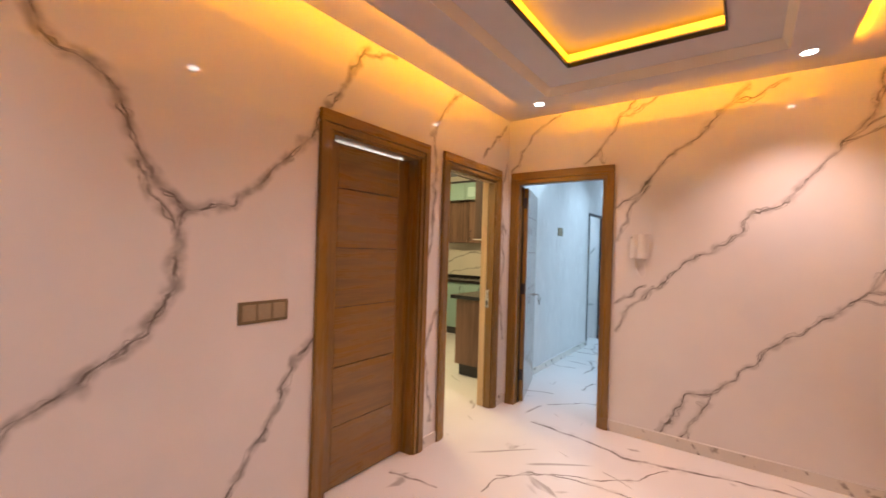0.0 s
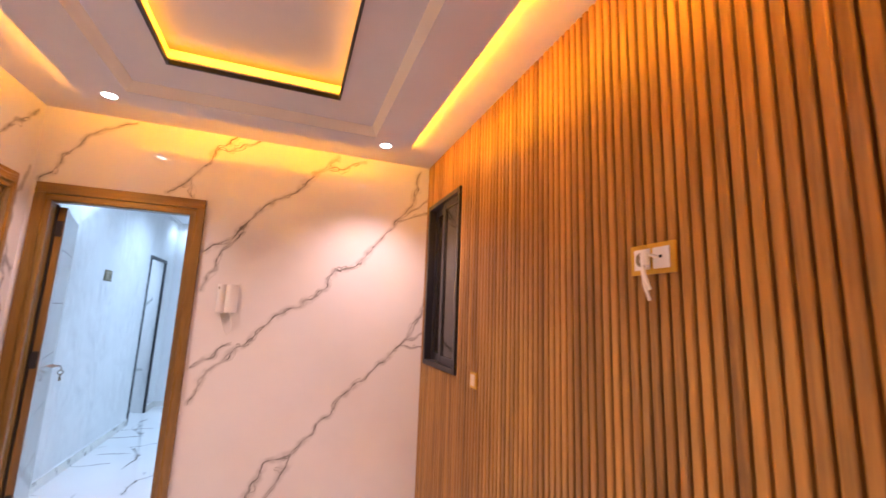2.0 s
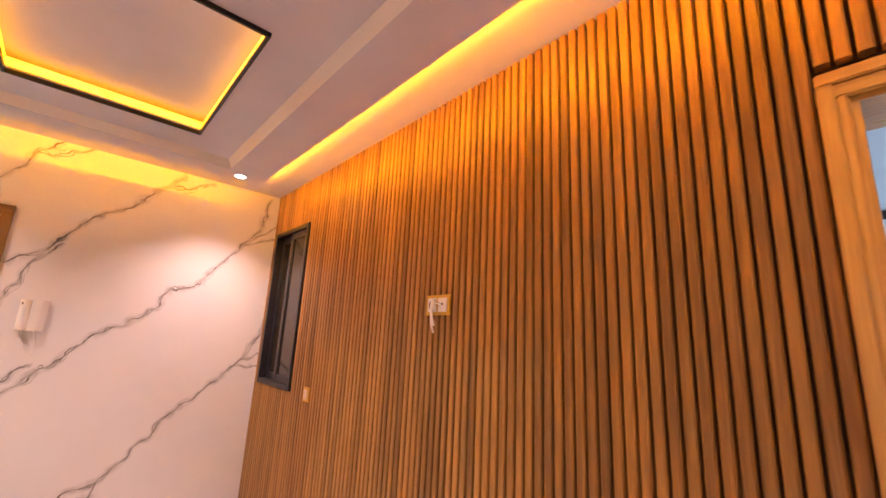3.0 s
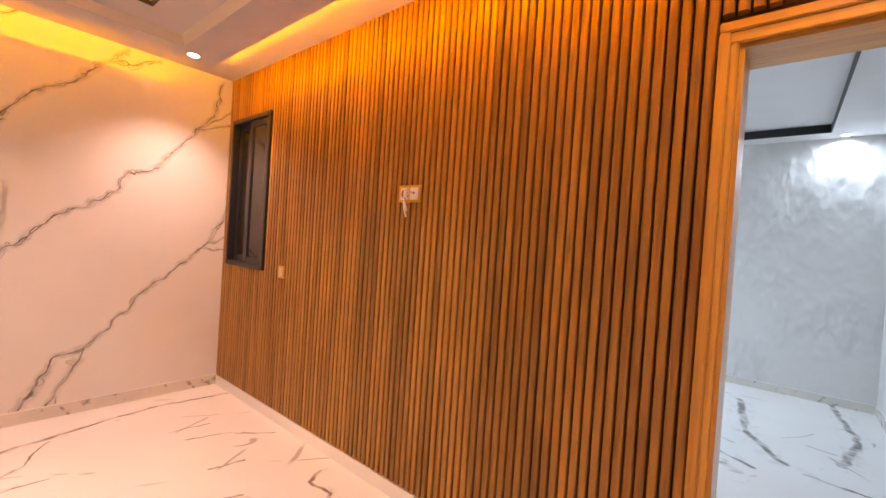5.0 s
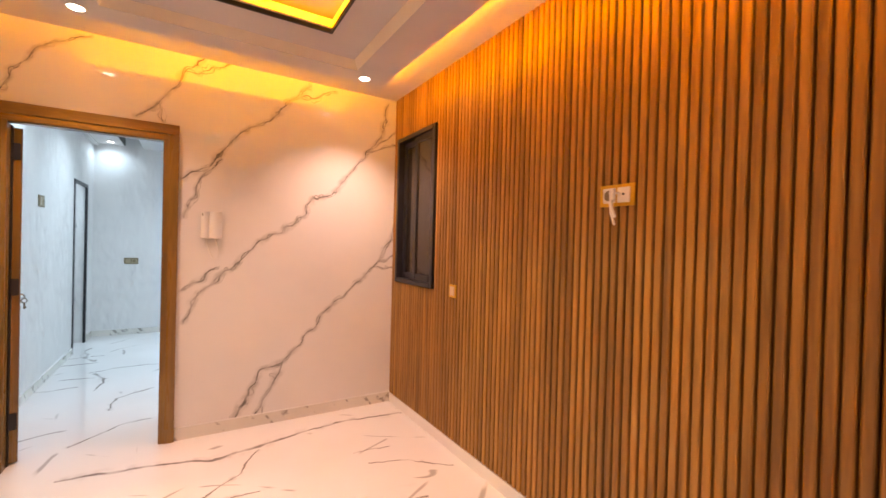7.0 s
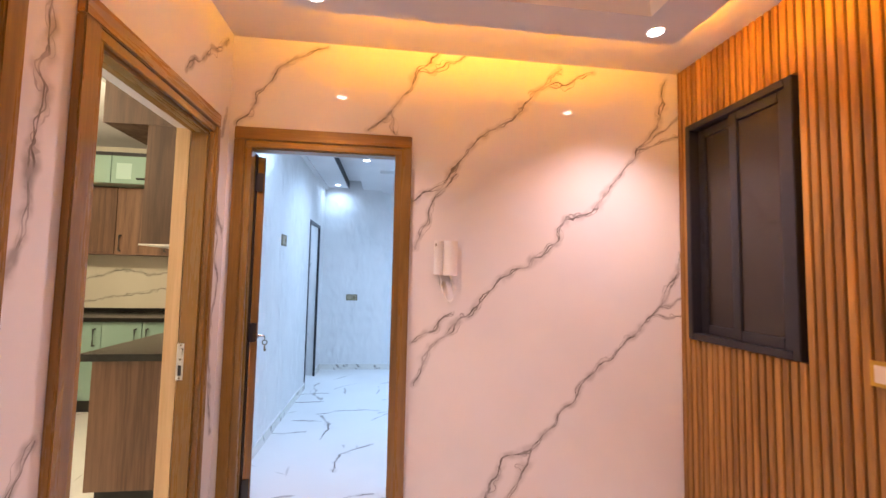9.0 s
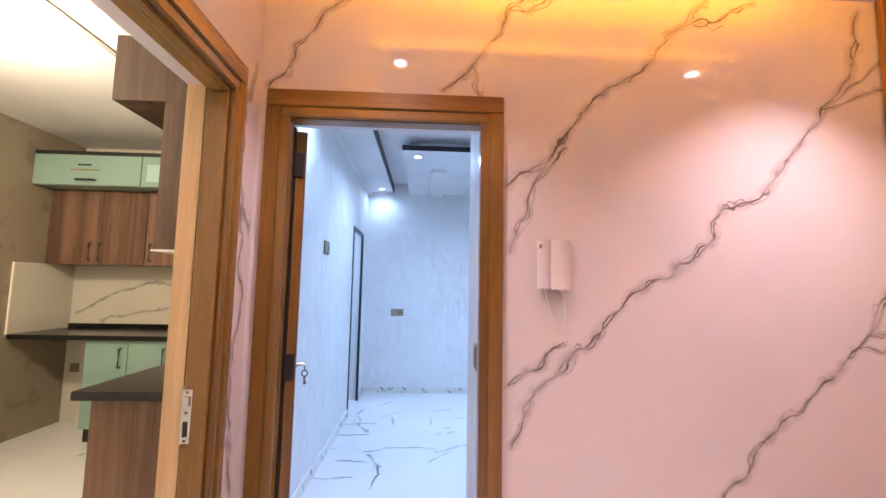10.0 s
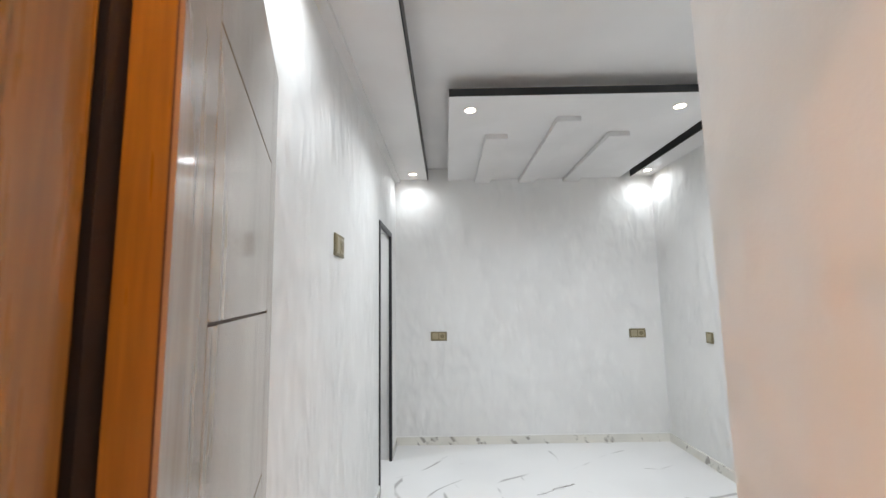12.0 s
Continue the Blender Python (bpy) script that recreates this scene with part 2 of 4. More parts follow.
def speckled(name, base, fleck, rough, scale=140):
    m = material(name, base, rough)
    k, b = tree_of(m)
    k.put(b.inputs["Base Color"], k.mix(k.ramp(k.noise(k.coords(), scale, 3), 0.55, 0.68), base, fleck))
    return m


def glow(name, colour, strength):
    m = material(name, (0.9, 0.9, 0.9), 0.5)
    b = m.node_tree.nodes["Principled BSDF"]
    b.inputs["Emission Color"].default_value = (*colour, 1)
    b.inputs["Emission Strength"].default_value = strength
    return m


NORTH_VEINS = [
    (1.0, [(-0.93, 0.82), (-0.85, 1.00), (-0.67, 1.17), (-0.50, 1.34), (-0.27, 1.50), (-0.15, 1.59), (-0.09, 1.71), (0.08, 1.78), (0.19, 1.94), (0.33, 2.13), (0.47, 2.30), (0.53, 2.58)]),
    (0.8, [(-0.96, 1.02), (-0.73, 1.18)]),
    (0.6, [(0.35, 2.16), (0.62, 2.35)]),
    (0.6, [(0.35, 2.15), (0.62, 2.24)]),
    (1.3, [(-0.61, 0.09), (-0.44, 0.41), (-0.29, 0.46)]),
    (1.0, [(-0.29, 0.46), (0.06, 0.85), (0.38, 1.14), (0.49, 1.25), (0.62, 1.55)]),
    (1.3, [(-0.46, 0.09), (-0.29, 0.46)]),
    (0.6, [(0.42, 1.18), (0.63, 1.17)]),
    (0.6, [(0.47, 1.23), (0.62, 1.27)]),
    (1.0, [(-0.95, 1.79), (-0.77, 1.94), (-0.66, 2.11), (-0.48, 2.24), (-0.25, 2.46), (-0.12, 2.60)]),
    (0.8, [(-0.94, 1.53), (-0.88, 1.74), (-0.73, 1.96)]),
    (0.8, [(-0.30, 2.44), (0.08, 2.61)]),
]
NORTH_VEINS_DOOR = [
    (0.9, [(-1.20, 2.16), (-1.07, 2.26), (-1.00, 2.39), (-0.89, 2.56), (-0.83, 2.62)]),
    (0.7, [(-0.92, 2.50), (-0.66, 2.62)]),
    (0.5, [(-1.07, 2.26), (-1.04, 2.15)]),
    (0.9, [(-1.86, 2.15), (-1.73, 2.35), (-1.63, 2.51), (-1.44, 2.60)]),
]
WEST_VEINS = [
    (1.2, [(0.80, 2.30), (0.95, 2.03), (1.11, 1.95), (1.18, 1.75), (1.22, 1.65), (1.34, 1.52), (1.30, 1.24), (1.23, 1.07), (1.01, 0.92), (0.84, 0.78), (0.60, 0.70)]),
    (1.1, [(1.34, 1.52), (1.51, 1.57), (1.66, 1.70), (1.93, 1.97), (2.00, 2.13), (2.15, 2.33), (2.29, 2.58)]),
    (0.7, [(2.27, 2.52), (2.53, 2.60)]),
    (0.8, [(1.18, 1.70), (1.25, 1.55), (1.31, 1.46)]),
    (1.0, [(1.96, 0.92), (1.84, 0.82), (1.79, 0.64), (1.62, 0.41), (1.45, 0.20)]),
]
WEST_VEINS_DOORS = [
    (0.8, [(3.27, 2.62), (3.06, 2.41), (2.93, 2.21), (2.98, 1.98), (2.96, 1.57), (2.90, 1.33)]),
    (0.7, [(3.02, 0.95), (2.90, 0.69), (3.00, 0.18)]),
    (0.7, [(4.08, 2.20), (3.99, 2.03), (3.98, 1.80), (4.00, 1.65), (4.09, 1.57)]),
    (0.6, [(4.00, 1.65), (4.05, 1.29), (4.01, 1.18), (4.00, 0.92), (4.06, 0.60)]),
    (0.6, [(4.04, 2.56), (3.64, 2.21)]),
]
NORTH_VEINS = [(w, [(u + 0.015, v - 0.012) for u, v in points]) for w, points in NORTH_VEINS]
M_MARBLE = marble("plain_marble", [], "X")
M_FLOOR = marble_floor("floor_marble")
M_OAK = wood("oak_upright", (0.170, 0.088, 0.015), (0.275, 0.147, 0.028), 2, 0.28, 0.3, 0.06)
M_OAK_X = wood("oak_along_x", (0.170, 0.088, 0.015), (0.275, 0.147, 0.028), 0, 0.28, 0.3, 0.06)
M_OAK_Y = wood("oak_along_y", (0.170, 0.088, 0.015), (0.275, 0.147, 0.028), 1, 0.28, 0.3, 0.06)
# oak lightened: cove light on the east casing is put into its colour
M_LIT_OAK = wood("lit_oak_upright", (0.48, 0.24, 0.040), (0.70, 0.39, 0.075), 2, 0.3, 0.3, 0.05)
M_LIT_OAK_Y = wood("lit_oak_level", (0.48, 0.24, 0.040), (0.70, 0.39, 0.075), 1, 0.3, 0.3, 0.05)
M_GROOVE = material("dark_groove", (0.05, 0.02, 0.008), 0.6)
M_SLAT = wood("slat_walnut", (0.20, 0.096, 0.020), (0.42, 0.212, 0.044), 2, 0.40, 0.0, 0.12)
M_FELT = material("slat_backing", (0.065, 0.032, 0.010), 0.9)
M_LEAF = wood("pale_oak", (0.21, 0.152, 0.105), (0.33, 0.262, 0.195), 2, 0.22, 0.5, 0.05)
M_CEIL = paint("ceiling_paint", (0.74, 0.72, 0.71))
# M_CEIL darkened: the hall ceiling's dimness is put into its colour
M_HALLCEIL = paint("dimmed_hall_ceiling_paint", (0.66, 0.63, 0.635))
M_PLASTER = plaster("pearl_plaster", (0.78, 0.77, 0.755))
# lightened cream: own colour on the kitchen strip, tray glow on the moulding
M_CREAM_AND_GLOW = paint("cream_and_tray_glow", (0.90, 0.83, 0.70))
M_WHITE = paint("white_paint", (0.78, 0.77, 0.75), 0.5)
M_BLACK = material("black_trim", (0.012, 0.012, 0.013), 0.45)
M_ALU = speckled("black_aluminium", (0.018, 0.018, 0.022), (0.03, 0.03, 0.034), 0.38, 300)
M_GLASS = material("tinted_glass", (0.03, 0.024, 0.018), 0.04)
M_SKIRT = marble_skirting("skirting_marble", (0.76, 0.73, 0.67))
M_BRASS = material("brass", (0.72, 0.46, 0.08), 0.36, 1.0)
M_BRONZE = speckled("dull_bronze", (0.20, 0.16, 0.09), (0.28, 0.22, 0.12), 0.35, 200)
M_BRONZE_KEY = speckled("bronze_rocker", (0.36, 0.30, 0.20), (0.42, 0.35, 0.24), 0.3, 200)
M_PLASTIC = material("white_plastic", (0.78, 0.76, 0.72), 0.35)
M_CREAM = material("cream_plastic", (0.72, 0.60, 0.42), 0.35)
M_STEEL = material("steel", (0.62, 0.60, 0.57), 0.25, 1.0)
M_KWOOD = wood("cabinet_walnut", (0.085, 0.042, 0.024), (0.20, 0.108, 0.062), 2, 0.4, 0.0, 0.08, 40)
# cabinet walnut darkened: the side cabinet's shade is put into its colour
M_KSHADED = wood("cabinet_shaded_walnut", (0.050, 0.025, 0.014), (0.11, 0.060, 0.034), 2, 0.55, 0.0, 0.08, 40)
M_MINT = material("mint_gloss", (0.23, 0.35, 0.30), 0.12)
M_STICKER = material("pale_sticker", (0.33, 0.48, 0.45), 0.3)
M_GRANITE = speckled("black_granite", (0.006, 0.006, 0.006), (0.03, 0.03, 0.03), 0.22)
M_KTILE = marble("kitchen_marble", [(0.8, [(-4.75, 1.05), (-4.4, 1.25), (-4.0, 1.38), (-3.6, 1.33), (-3.1, 1.4)]), (0.6, [(-4.5, 0.98), (-4.0, 1.1), (-3.5, 1.17), (-3.0, 1.12)])], "X", (0.62, 0.58, 0.48), 0.12)
M_KWALL = speckled("kitchen_stone_tile", (0.27, 0.22, 0.15), (0.20, 0.16, 0.11), 0.35, 5)
M_BATH = marble("bath_marble", [(0.9, [(-3.3, 0.3), (-2.9, 0.8), (-2.5, 1.0), (-2.15, 1.5)]), (0.8, [(-2.8, 0.1), (-2.4, 0.45), (-2.1, 0.6)]), (0.8, [(-3.0, 1.4), (-2.5, 1.7), (-2.1, 2.2)])], "X")
M_GREY = paint("grey_strip", (0.38, 0.38, 0.37))
# oak made pale: kitchen light falling on the jamb reveal, put into colour
M_LIT_REVEAL = wood("oak_with_kitchen_light", (0.62, 0.43, 0.22), (0.76, 0.56, 0.31), 2, 0.4, 0.0, 0.05)
M_LED = glow("led_amber", LED_COLOUR, LED_COVE)
M_LED_EAST = glow("led_amber_slats", LED_COLOUR, LED_SLATS)
M_LED_TRAY = glow("led_amber_tray", LED_COLOUR, LED_TRAY)
M_LAMP = glow("lamp_white", (1.0, 0.95, 0.92), 32.0)
M_LAMP_COOL = glow("lamp_cool", (0.85, 0.94, 1.0), 15.0)


# ---- building helpers ----
def box(bm, x0, x1, y0, y1, z0, z1):
    vs = [bm.verts.new((x, y, z)) for x in (x0, x1) for y in (y0, y1) for z in (z0, z1)]
    for f in ((0, 1, 3, 2), (4, 6, 7, 5), (0, 4, 5, 1), (2, 3, 7, 6), (0, 2, 6, 4), (1, 5, 7, 3)):
        bm.faces.new([vs[i] for i in f])
    return vs


def tube(bm, points, radius, sides=8):
    """A round bar along a few points."""
    rings = []
    for i, p in enumerate(points):
        a, b = Vector(points[max(i - 1, 0)]), Vector(points[min(i + 1, len(points) - 1)])
        q = (b - a).to_track_quat("Z", "Y")
        rings.append([bm.verts.new(Vector(p) + q @ Vector((radius * math.cos(2 * math.pi * s / sides), radius * math.sin(2 * math.pi * s / sides), 0))) for s in range(sides)])
    for r, q in zip(rings, rings[1:]):
        for s in range(sides):
            bm.faces.new((r[s], r[(s + 1) % sides], q[(s + 1) % sides], q[s]))
    bm.faces.new(rings[0][::-1])
    bm.faces.new(rings[-1])


def rounded(bm, width=0.002, segments=2):
    bmesh.ops.bevel(bm, geom=list(bm.edges), offset=width, segments=segments, affect="EDGES", clamp_overlap=True)


def mesh_of(bm, name, mat):
    bmesh.ops.recalc_face_normals(bm, faces=bm.faces)
    data = bpy.data.meshes.new(name)
    bm.to_mesh(data)
    bm.free()
    data.materials.append(mat)
    return data


def part(name, bm, mat, parent=None, label=""):
    """Links a bmesh in world places as one mesh under a thing or a part."""
    ob = new(name, mesh_of(bm, name, mat))
    if parent is not None:
        ob.parent = parent
        m = parent.matrix_basis.copy()
        up = parent.parent
        ob.matrix_parent_inverse = Matrix.Identity(4) if up is not None or m == Matrix.Identity(4) else m.inverted()
    return tagged(ob, label)


def slab(name, bounds, mat, parent=None, label="", bevel=0.0):
    bm = bmesh.new()
    box(bm, *bounds)
    if bevel:
        rounded(bm, bevel)
    return part(name, bm, mat, parent, label)


def thing(name, at, label, category, group=""):
    ob = new(name)
    ob.empty_display_size = 0.1
    ob.location = at
    ob.matrix_basis = Matrix.Translation(at)
    return tagged(ob, label, category, group)


def setting(name, bm, mat, label, category):
    return tagged(part(name, bm, mat), label, category, "", "structure")


def wall_y(name, x0, x1, y0, y1, height, holes, mat, label):
    """A wall along y; holes: (y0, y1, z0, z1) in order."""
    bm = bmesh.new()
    at = y0
    for h0, h1, z0, z1 in holes:
        box(bm, x0, x1, at, h0, 0, height)
        box(bm, x0, x1, h0, h1, z1, height)
        if z0 > 0:
            box(bm, x0, x1, h0, h1, 0, z0)
        at = h1
    box(bm, x0, x1, at, y1, 0, height)
    return setting(name, bm, mat, label, "wall")


def wall_x(name, y0, y1, x0, x1, height, holes, mat, label):
    bm = bmesh.new()
    at = x0
    for h0, h1, z0, z1 in holes:
        box(bm, at, h0, y0, y1, 0, height)
        box(bm, h0, h1, y0, y1, z1, height)
        if z0 > 0:
            box(bm, h0, h1, y0, y1, 0, z0)
        at = h1
    box(bm, at, x1, y0, y1, 0, height)
    return setting(name, bm, mat, label, "wall")


def marble_wall(name, axis, face, back, u0, u1, height, holes, veins, label, cell=0.6):
    """A marble-clad wall: a body, and a face in cells, each of which carries the veins that cross it."""
    us = sorted({u0, u1, *[h for hole in holes for h in hole[:2]], *[u0 + cell * i for i in range(1, math.ceil((u1 - u0) / cell))]})
    zs = sorted({0.0, DOOR_TOP, height, 0.55, 1.05, 1.55})
    bm = bmesh.new()
    mats, index = [M_MARBLE], {}

    def place(u, w, z):
        return (w, u, z) if axis == "Y" else (u, w, z)

    for a, b in zip(us, us[1:]):
        for c, d in zip(zs, zs[1:]):
            if any(h0 - 1e-6 <= a and b <= h1 + 1e-6 and d <= DOOR_TOP + 1e-6 for h0, h1 in holes):
                continue
            near = []
            for width, points in veins:
                for (p0, q0), (p1, q1) in zip(points, points[1:]):
                    if max(p0, p1) > a - 0.09 and min(p0, p1) < b + 0.09 and max(q0, q1) > c - 0.09 and min(q0, q1) < d + 0.09:
                        near.append((width, [(p0, q0), (p1, q1)]))
            slot = 0
            if near:
                mats.append(marble(name + "_marble", near, axis))
                slot = len(mats) - 1
            quad = bm.faces.new([bm.verts.new(place(u, face, z)) for u, z in ((a, c), (b, c), (b, d), (a, d))])
            quad.material_index = slot
    w0, w1 = sorted((face + (back - face) * 0.02, back))
    at = u0
    for h0, h1 in [*holes, (u1, u1)]:
        for lo, hi, z0 in ((at, h0, 0.0), (h0, h1, DOOR_TOP)):
            if hi > lo:
                box(bm, *((w0, w1, lo, hi) if axis == "Y" else (lo, hi, w0, w1)), z0, height)
        at = h1
    ob = setting(name, bm, mats[0], label, "wall")
    for m in mats[1:]:
        ob.data.materials.append(m)
    return ob


# ---- large structure ----
WEST, EAST, NORTH, SOUTH, CEIL = -1.91, 0.62, 4.10, -4.2, 2.62
DOOR_TOP = 2.03
bm = bmesh.new()
box(bm, -5.1, 5.4, SOUTH - 0.2, 8.5, -0.12, 0)
setting("floor", bm, M_FLOOR, "polished white marble-look floor tiles with grey veins", "floor")

marble_wall("wall_west", "Y", WEST, WEST - 0.14, SOUTH, NORTH + 0.12, CEIL + 0.2, [(2.05, 2.80), (3.135, 3.885)], WEST_VEINS + WEST_VEINS_DOORS, "glossy white marble-look wall with bold grey veins")
marble_wall("wall_north", "X", NORTH, NORTH + 0.12, WEST, EAST + 0.03, CEIL + 0.2, [(-1.808, -1.027)], NORTH_VEINS + NORTH_VEINS_DOOR, "glossy white marble-look wall with diagonal grey veins")
wall_y("wall_east", EAST + 0.035, EAST + 0.18, SOUTH, NORTH + 0.12, CEIL + 0.2, [(-0.29, 0.505, 0, DOOR_TOP), (3.38, 4.03, 1.05, 2.27)], M_FELT, "dark backing wall clad with vertical wooden slats")
wall_x("wall_south", SOUTH - 0.12, SOUTH, WEST - 0.14, EAST + 0.18, CEIL + 0.2, [], M_WHITE, "plain white painted wall closing the hall")

# room beyond the north door
FAR_Y, FAR_L, FAR_R, FAR_C = 8.08, -2.04, 0.63, 2.65
wall_y("wall_passage_west", FAR_L - 0.10, FAR_L, NORTH + 0.12, FAR_Y, 2.95, [(7.02, 7.72, 0, 2.03)], M_PLASTER, "white pearl plaster wall with brushed texture")
wall_x("wall_far", FAR_Y, FAR_Y + 0.12, FAR_L - 0.10, FAR_R + 0.12, 2.95, [], M_PLASTER, "white pearl plaster wall with mottled sheen")
wall_y("wall_far_east", FAR_R, FAR_R + 0.12, 4.52, FAR_Y, 2.95, [], M_PLASTER, "white pearl plaster side wall")
wall_y("wall_passage_east", -1.03, -0.88, NORTH + 0.061, 4.64, 2.95, [], M_PLASTER, "white trowelled plaster wall beside the doorway")
wall_x("wall_passage_back", 4.52, 4.64, -0.88, FAR_R, 2.95, [], M_PLASTER, "white plaster wall of the inner room")

# room beyond the east door
R_X, R_Y0, R_Y1, R_C = 4.75, -0.40, 3.0, 2.66
wall_y("wall_room_east", R_X, R_X + 0.12, R_Y0 - 0.12, R_Y1 + 0.12, 3.0, [], M_PLASTER, "grey-white plaster wall with soft sheen")
wall_x("wall_room_south", R_Y0 - 0.12, R_Y0, EAST + 0.18, R_X, 3.0, [], M_PLASTER, "grey-white plaster side wall")
wall_x("wall_room_north", R_Y1, R_Y1 + 0.12, EAST + 0.18, R_X, 3.0, [], M_PLASTER, "grey-white plaster wall")

# kitchen and lobby
wall_x("wall_kitchen_north", 6.87, 6.98, -4.92, FAR_L - 0.10, 2.95, [], M_KTILE, "white veined tile wall behind the kitchen")
wall_y("wall_kitchen_west", -4.92, -4.80, 3.05, 6.87, 2.95, [], M_KWALL, "beige veined tile wall in the kitchen")
wall_x("wall_kitchen_south", 2.93, 3.05, -4.92, WEST - 0.14, 2.95, [], M_WHITE, "plain painted wall between kitchen and lobby")
# unseen lobby box, added around the lamp behind the entry door
wall_y("wall_lobby", -3.4, -3.3, 1.6, 2.93, 2.95, [], M_WHITE, "plain white wall of the unseen added lobby")
wall_x("wall_lobby_south", 1.6, 1.7, -3.3, WEST - 0.14, 2.95, [], M_WHITE, "plain white wall of the unseen added lobby")
bm = bmesh.new()
box(bm, -4.92, WEST - 0.14, 1.6, 6.98, 2.75, 2.85)
setting("ceiling_kitchen", bm, M_WHITE, "plain white kitchen ceiling", "ceiling")
bm = bmesh.new()
box(bm, -3.18, -3.14, 3.05, 6.3, 2.742, 2.75)
setting("trim_kitchen", bm, M_GREY, "thin grey strip across the kitchen ceiling", "trim")
# bathroom behind the black door frame
wall_x("wall_bath_north", 7.74, 7.84, -3.4, FAR_L - 0.10, 2.95, [], M_BATH, "veined marble tile wall of the bathroom")
wall_x("wall_bath_south", 6.985, 7.01, -3.4, FAR_L - 0.10, 2.95, [], M_BATH, "veined marble tile wall of the bathroom")
wall_y("wall_bath_west", -3.5, -3.4, 6.985, 7.84, 2.95, [], M_BATH, "veined marble tile wall of the bathroom")
bm = bmesh.new()
box(bm, -3.5, FAR_L - 0.10, 6.985, 7.84, 2.6, 2.7)
setting("ceiling_bath", bm, M_WHITE, "plain white bathroom ceiling", "ceiling")

# ---- ceilings ----
SOF, TRAYZ = 2.545, 2.60
SX0, SX1, SY0, SY1 = -1.555, 0.315, 0.06, 3.705
IX0, IX1, IY0, IY1 = -1.305, 0.062, 0.25, 3.51
TRAYS = [(-1.045, -0.205, 2.02, 3.19), (-1.045, -0.205, 0.57, 1.74)]


def ring(bm, outer, inner, z0, z1):
    """A flat frame between two rectangles (x0, x1, y0, y1)."""
    ox0, ox1, oy0, oy1 = outer
    ix0, ix1, iy0, iy1 = inner
    box(bm, ox0, ix0, oy0, oy1, z0, z1)
    box(bm, ix1, ox1, oy0, oy1, z0, z1)
    box(bm, ix0, ix1, oy0, iy0, z0, z1)
    box(bm, ix0, ix1, iy1, oy1, z0, z1)


bm = bmesh.new()
ring(bm, (WEST - 0.14, EAST + 0.18, SOUTH, NORTH + 0.12), (SX0 + 0.12, SX1 - 0.12, SY0 + 0.12, SY1 - 0.12), CEIL, CEIL + 0.1)
ring(bm, (SX0, SX1, SY0, SY1), (IX0, IX1, IY0, IY1), SOF, SOF + 0.025)
ring(bm, (SX0 + 0.09, SX1 - 0.09, SY0 + 0.09, SY1 - 0.09), (IX0, IX1, IY0, IY1), SOF + 0.025, CEIL + 0.08)
# inner field with two openings for the trays
x0, x1, ya, yb = TRAYS[0]
_, _, yc, yd = TRAYS[1]
for b in ((IX0, x0, IY0, IY1), (x1, IX1, IY0, IY1), (x0, x1, yb, IY1), (x0, x1, yd, ya), (x0, x1, IY0, yc)):
    box(bm, *b, TRAYZ, TRAYZ + 0.02)
box(bm, IX0, IX1, IY0, IY1, 2.70, 2.80)
setting("ceiling", bm, M_HALLCEIL, "stepped white plasterboard ceiling with lit trays", "ceiling")

# sloped moulding between soffit and inner field, its lit tone put into the colour
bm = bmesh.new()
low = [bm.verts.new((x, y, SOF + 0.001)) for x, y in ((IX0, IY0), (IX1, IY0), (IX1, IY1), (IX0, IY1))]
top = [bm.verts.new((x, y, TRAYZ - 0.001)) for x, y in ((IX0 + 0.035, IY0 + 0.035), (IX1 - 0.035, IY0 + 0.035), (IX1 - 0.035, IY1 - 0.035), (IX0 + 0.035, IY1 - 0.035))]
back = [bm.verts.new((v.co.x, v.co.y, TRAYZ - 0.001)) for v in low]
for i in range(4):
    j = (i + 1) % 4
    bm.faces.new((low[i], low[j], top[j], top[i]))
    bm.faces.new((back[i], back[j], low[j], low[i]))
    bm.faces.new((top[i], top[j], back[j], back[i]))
setting("trim_cornice", bm, M_CREAM_AND_GLOW, "sloped ceiling moulding with the tray glow put into its colour", "trim")


def led_strip(bounds, label, mat):
    return tagged(slab("led_strip", bounds, mat), label, "light strip", "amber cove strips")


Z0, Z1 = SOF + 0.027, SOF + 0.041
led_strip((SX1 - 0.008, SX1 + 0.006, SY0 + 0.02, SY1 - 0.02, Z0, Z1), "amber LED strip lying along the soffit edge by the slats", M_LED_EAST)
led_strip((SX0 + 0.040, SX0 + 0.054, SY0 + 0.02, SY1 - 0.02, Z0, Z1), "amber LED strip lying along the soffit edge by the marble", M_LED)
led_strip((SX0 + 0.03, SX1 - 0.03, SY1 - 0.054, SY1 - 0.040, Z0, Z1), "amber LED strip lying along the soffit end", M_LED)


